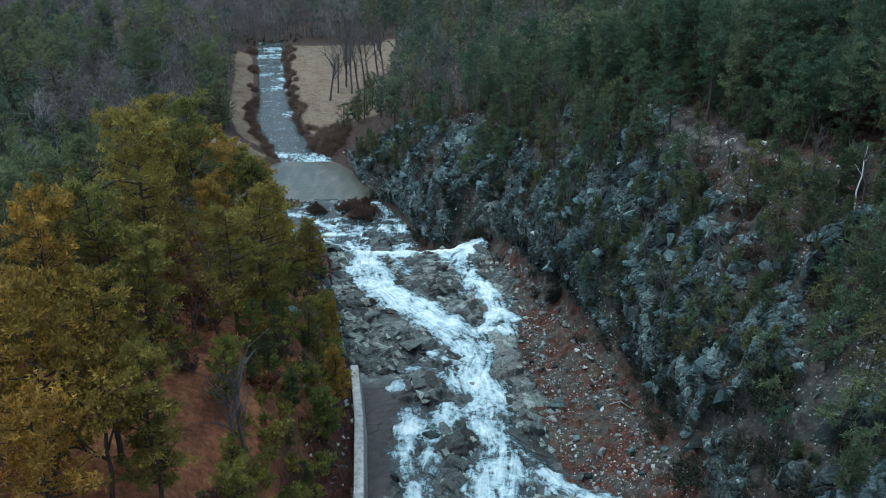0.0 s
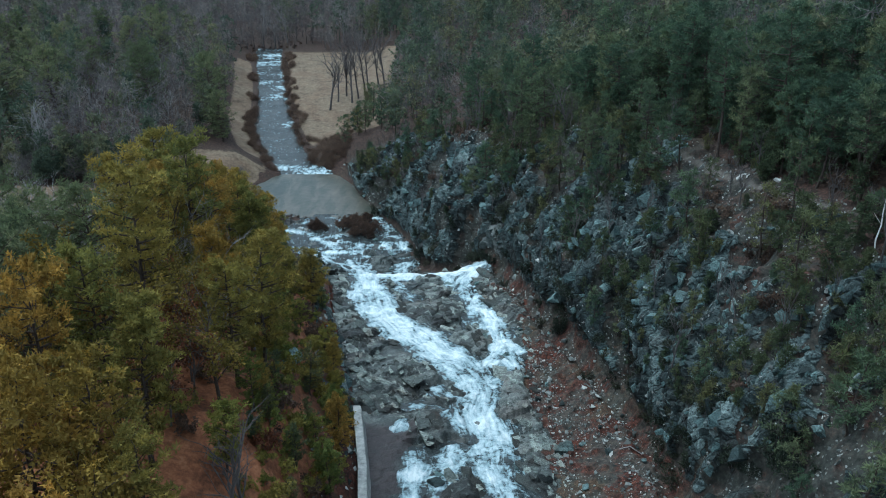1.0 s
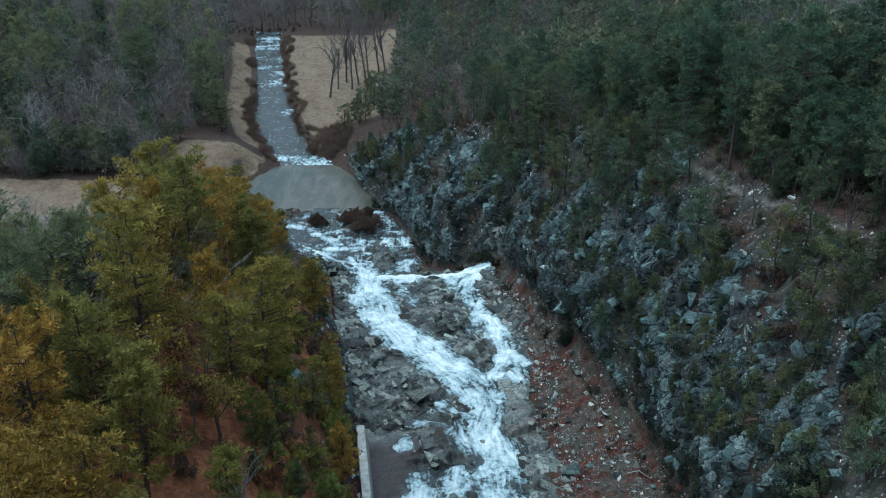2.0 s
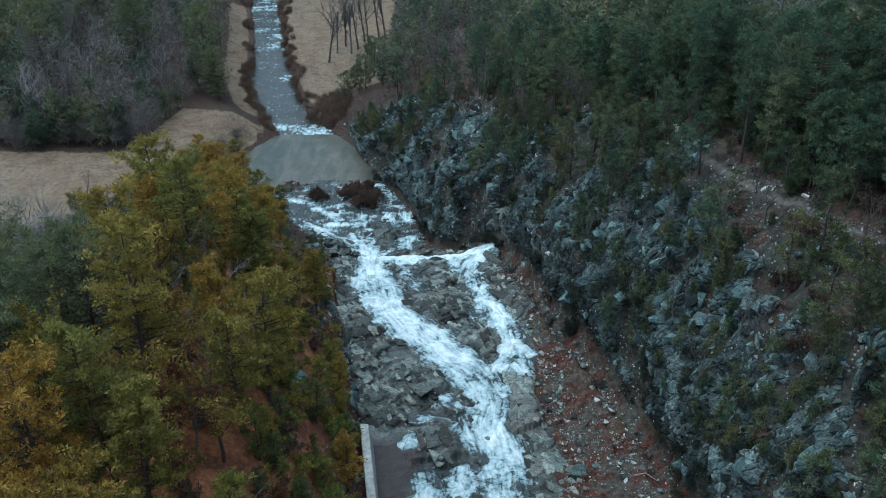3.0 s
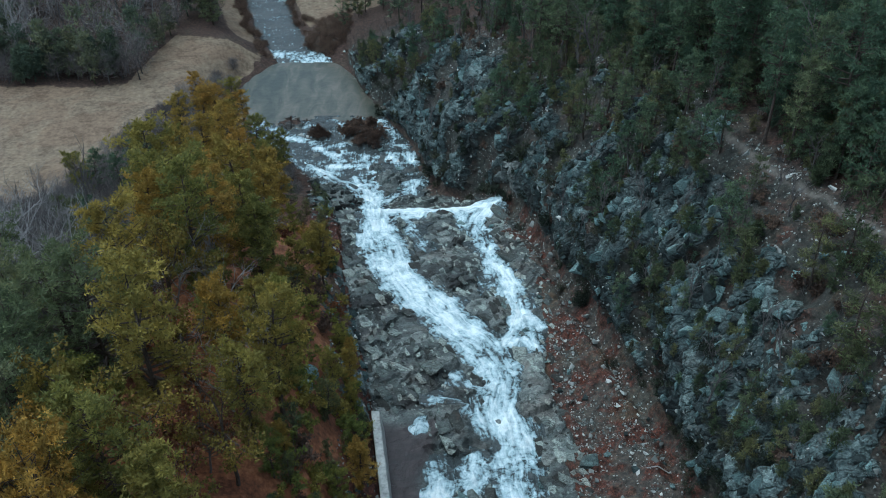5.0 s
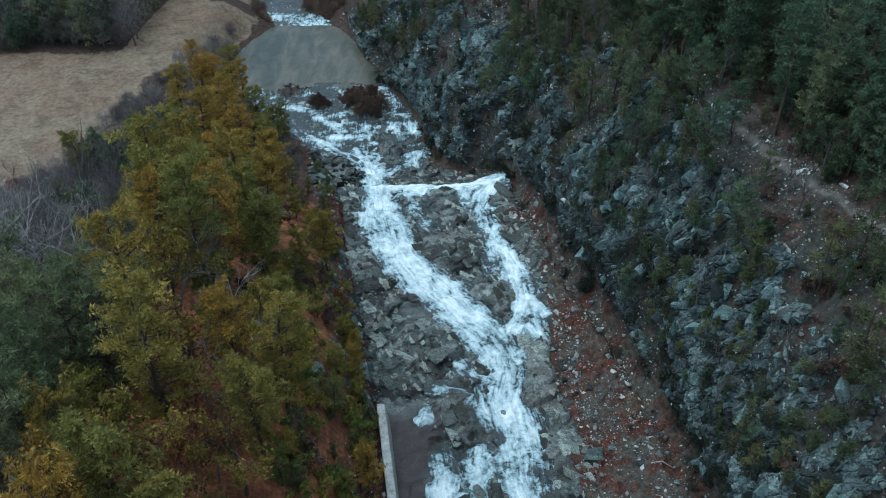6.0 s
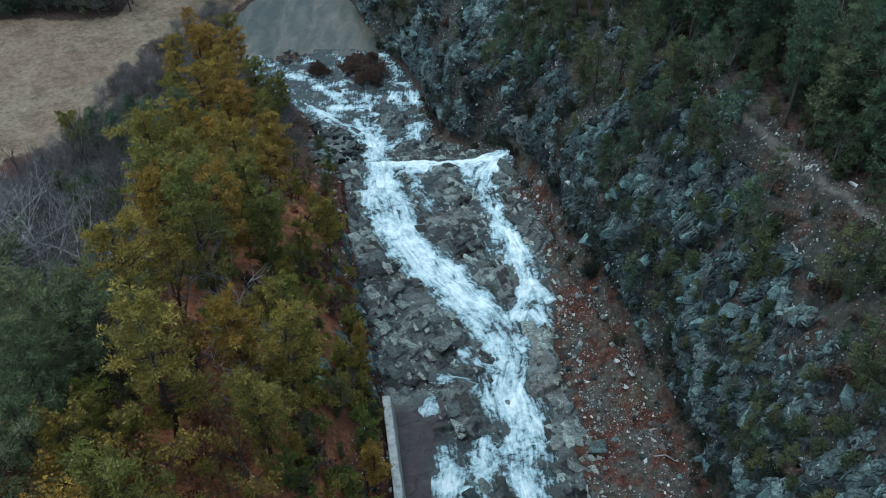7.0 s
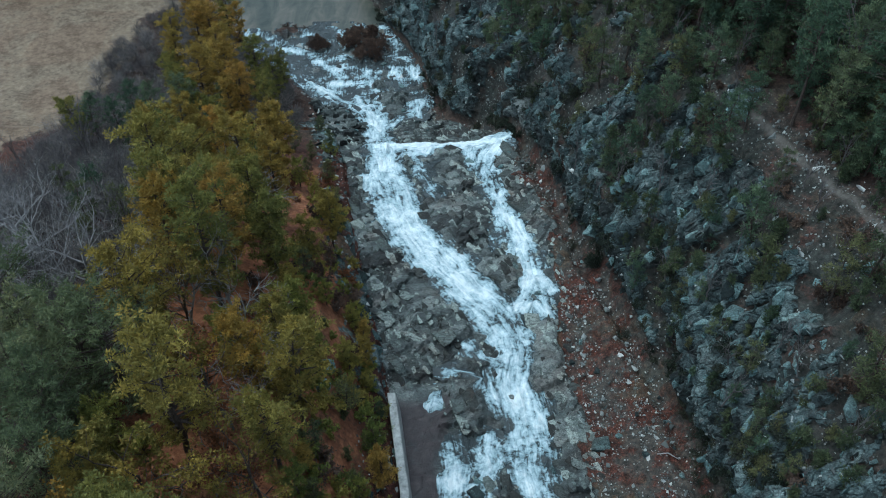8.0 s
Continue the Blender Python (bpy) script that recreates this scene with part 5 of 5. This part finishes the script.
for i, (x, y) in enumerate(talus_at):
    boulder("broken grey stone on leafy talus", x, y, float(rng.uniform(0.25, 0.65)), (ROCK, STONES)[i % 2], 10 + i % 9, 37.0 * i, 0.15, "talus stones")


def loose_stones(name, label, places, sizes, seed):
    """Many small broken stones in one mesh."""
    r = np.random.default_rng(seed)
    base = []
    for i in range(6):
        me = rock_mesh("stone", seed + i, 0.7, 8)
        me.calc_loop_triangles()
        base.append((np.array([v.co for v in me.vertices]), np.array([t.vertices for t in me.loop_triangles])))
        bpy.data.meshes.remove(me)
    P = np.asarray(places, float)
    XS, Z = ground_point(P[:, 0], P[:, 1])
    V, F, o = [], [], 0
    for x, y, z in zip(XS, P[:, 1], Z):
        v, f = base[int(r.integers(6))]
        s, t = sizes[0] * (sizes[1] / sizes[0]) ** (r.uniform() ** 1.5) * (1 + r.uniform() ** 8 * 1.5), r.uniform(0, 6.28)
        c, n = math.cos(t), math.sin(t)
        w = v * s * r.uniform(0.7, 1.3, 3)
        V.append(np.stack([w[:, 0] * c - w[:, 1] * n + x, w[:, 0] * n + w[:, 1] * c + y, w[:, 2] + z + 0.1 * s], 1))
        F.append(f + o)
        o += len(v)
    ob = part(name, mesh_of(name, np.concatenate(V), np.concatenate(F)), STONES)
    return tagged(ob, label, "stones", kind="stuff")


loose_stones("shore_rubble", "grey stones along the pool and the rapids", scatter(rng, -34, -3, 101, 156, 0.4, lambda X, Y: ((np.abs(X - foot(Y) + 0.8) < 1.6) | ((X > bank(Y) - 0.6) & (X < bank(Y) + 1.2)) | ((Y < 124) & (X > bank(Y)) & (X < foot(Y)))) & (rough(X, Y, 3, 3, 450) > 0.1), 5000), (0.12, 0.6), 730)
loose_stones("talus_rubble", "grey stone rubble strewn over brown leaf litter", scatter(rng, 0, 16, 30, 110, 0.14, lambda X, Y: (X - foot(Y) > ledge_end(Y) - 0.4) & (X - foot(Y) < 1) & (water(X, Y)[0] < -0.6) & (rough(X, Y, 2.5, 4, 430) > 0.1 + 0.4 * rng.normal(size=X.shape)), 60000), (0.05, 0.28), 700)
loose_stones("cut_rubble", "broken stones lying on ledges of the rock cut", scatter(rng, -12, 29, 26, 145, 0.14, lambda X, Y: (X - foot(Y) > 0.5) & (X - foot(Y) < 12) & (rough(X, Y, 2.5, 4, 440) > 0.1 + 0.35 * rng.normal(size=X.shape)), 60000), (0.055, 0.36), 710)
loose_stones("bank_rubble", "grey stones at the foot of the wooded bank", scatter(rng, -19, -6, 40, 104, 0.36, lambda X, Y: (bank(Y) - X > -0.8) & (bank(Y) - X < 2.6), 6000), (0.10, 0.42), 720)


def mat_plates(name, tint):
    n = Nodes(name)
    c, band, joint = ledge_colour(n, n.place(), n.island(), 0.3)
    n.bump(n.sum("ADD", band, n.noise(n.place(), 5, 6, 0.7)), 0.10, 0.8)
    return n.done(n.mix(1.0, c, tint, "MULTIPLY"), 0.85, specular=0.3)


def cleaved_plates(name, label, places, sizes, seed, flat, dip, strike, sway, sink, material):
    """Thin broken plates that share the rock's dip and strike, in one mesh."""
    r = np.random.default_rng(seed)
    base = []
    for i in range(7):
        me = rock_mesh("plate", seed + i, flat, 10)
        me.calc_loop_triangles()
        base.append((np.array([v.co for v in me.vertices]), np.array([t.vertices for t in me.loop_triangles])))
        bpy.data.meshes.remove(me)
    P = np.asarray(places, float)
    XS, Z = ground_point(P[:, 0], P[:, 1])
    V, F, o = [], [], 0
    for x, y, z in zip(XS, P[:, 1], Z):
        v, f = base[int(r.integers(7))]
        size = sizes[0] * (sizes[1] / sizes[0]) ** (r.uniform() ** 1.4)
        turn = np.array(pose(0, 0, 0, dip + r.normal(0, sway), r.normal(0, sway), strike + r.normal(0, 1.6 * sway)).to_3x3())
        V.append((v * size * (r.uniform(1.0, 2.0), r.uniform(0.7, 1.1), r.uniform(0.7, 1.2))) @ turn.T + (x, y, z - sink * size))
        F.append(f + o)
        o += len(v)
    ob = part(name, mesh_of(name, np.concatenate(V), np.concatenate(F)), material)
    return tagged(ob, label, "rocks", kind="stuff")


cleaved_plates("cut_plates", "cleaved grey-green rock plates of the cut", scatter(rng, -14, 27, 28, 146, 0.34, lambda X, Y: (X - foot(Y) > 0.3) & (X - foot(Y) < 10) & (outcrop(X, Y)[0] > 0.35), 16000), (0.25, 0.95), 740, 0.34, 52, 38, 9, 0.0, mat_plates("cleaved_rock", (0.80, 0.94, 0.95)))
cleaved_plates("apron_plates", "flat cracked grey-brown rock plates beside the cascade", scatter(rng, -15, 10, 40, 106, 0.38, lambda X, Y: dry_apron(X, Y) & (X - foot(Y) < ledge_end(Y) + 0.6) & (rough(X, Y, 4, 3, 470) > -0.35), 9000), (0.22, 0.85), 750, 0.2, -7, 122, 6, -0.02, mat_plates("bedded_rock", (1.5, 1.33, 1.24)))
BLACK = mat_rock("dark_wet_rock", (0.50, 0.45, 0.44))
PILE = [rock_mesh("dark_rock", 560 + i, 0.8) for i in range(6)]
for me in PILE:
    me.materials.append(BLACK)
lay("dark_rock", PILE, scatter(rng, -19, -11, 93, 108, 0.75, lambda X, Y: (X > bank(Y) - 0.6) & (water(X, Y)[0] < -0.1) & (X < -10.5), 900)[:75], (0.5, 1.15), 20, 0.0, tilt=25)
lay("bank_rock", CLEFT, scatter(rng, -17, -6, 44, 104, 1.2, lambda X, Y: (bank(Y) - X > 0.0) & (bank(Y) - X < 2.4) & (rough(X, Y, 5, 2, 480) > -0.2), 900)[:110], (0.5, 1.2), 110, 0.05, tilt=16, dip=-25)


def leaning_birch():
    root = thing("birch_tree", "leaning bare white birch stem under the pines", "tree")
    z = height_at(24.0, 46.2)
    stem = Wood()
    stem.add([(24.0, 46.2, z - 0.3), (24.1, 46.6, z + 0.8), (24.4, 46.9, z + 1.6), (24.6, 47.4, z + 2.3), (24.9, 47.9, z + 3.1)], [0.05, 0.045, 0.04, 0.03, 0.012], 6)
    part("trunk", stem.mesh("trunk"), BIRCH, root)
    for a, b in (((24.4, 46.9, z + 1.6), (24.0, 47.2, z + 2.2)), ((24.6, 47.4, z + 2.3), (25.0, 47.3, z + 2.8))):
        twig = Wood()
        twig.add([a, b], [0.02, 0.008], 4)
        part("limb", twig.mesh("limb"), BIRCH, root)


leaning_birch()


def fallen_log():
    root = thing("fallen_log", "pale weathered log lying on brown talus", "log")
    z = height_at(12.6, 50.6)
    wood = Wood()
    wood.add([(11.9, 50.7, height_at(11.9, 50.7) + 0.1), (12.6, 50.6, z + 0.1), (13.4, 50.4, height_at(13.4, 50.4) + 0.1)], [0.05, 0.045, 0.035], 7)
    part("trunk", wood.mesh("trunk"), GREY_BARK, root)


fallen_log()
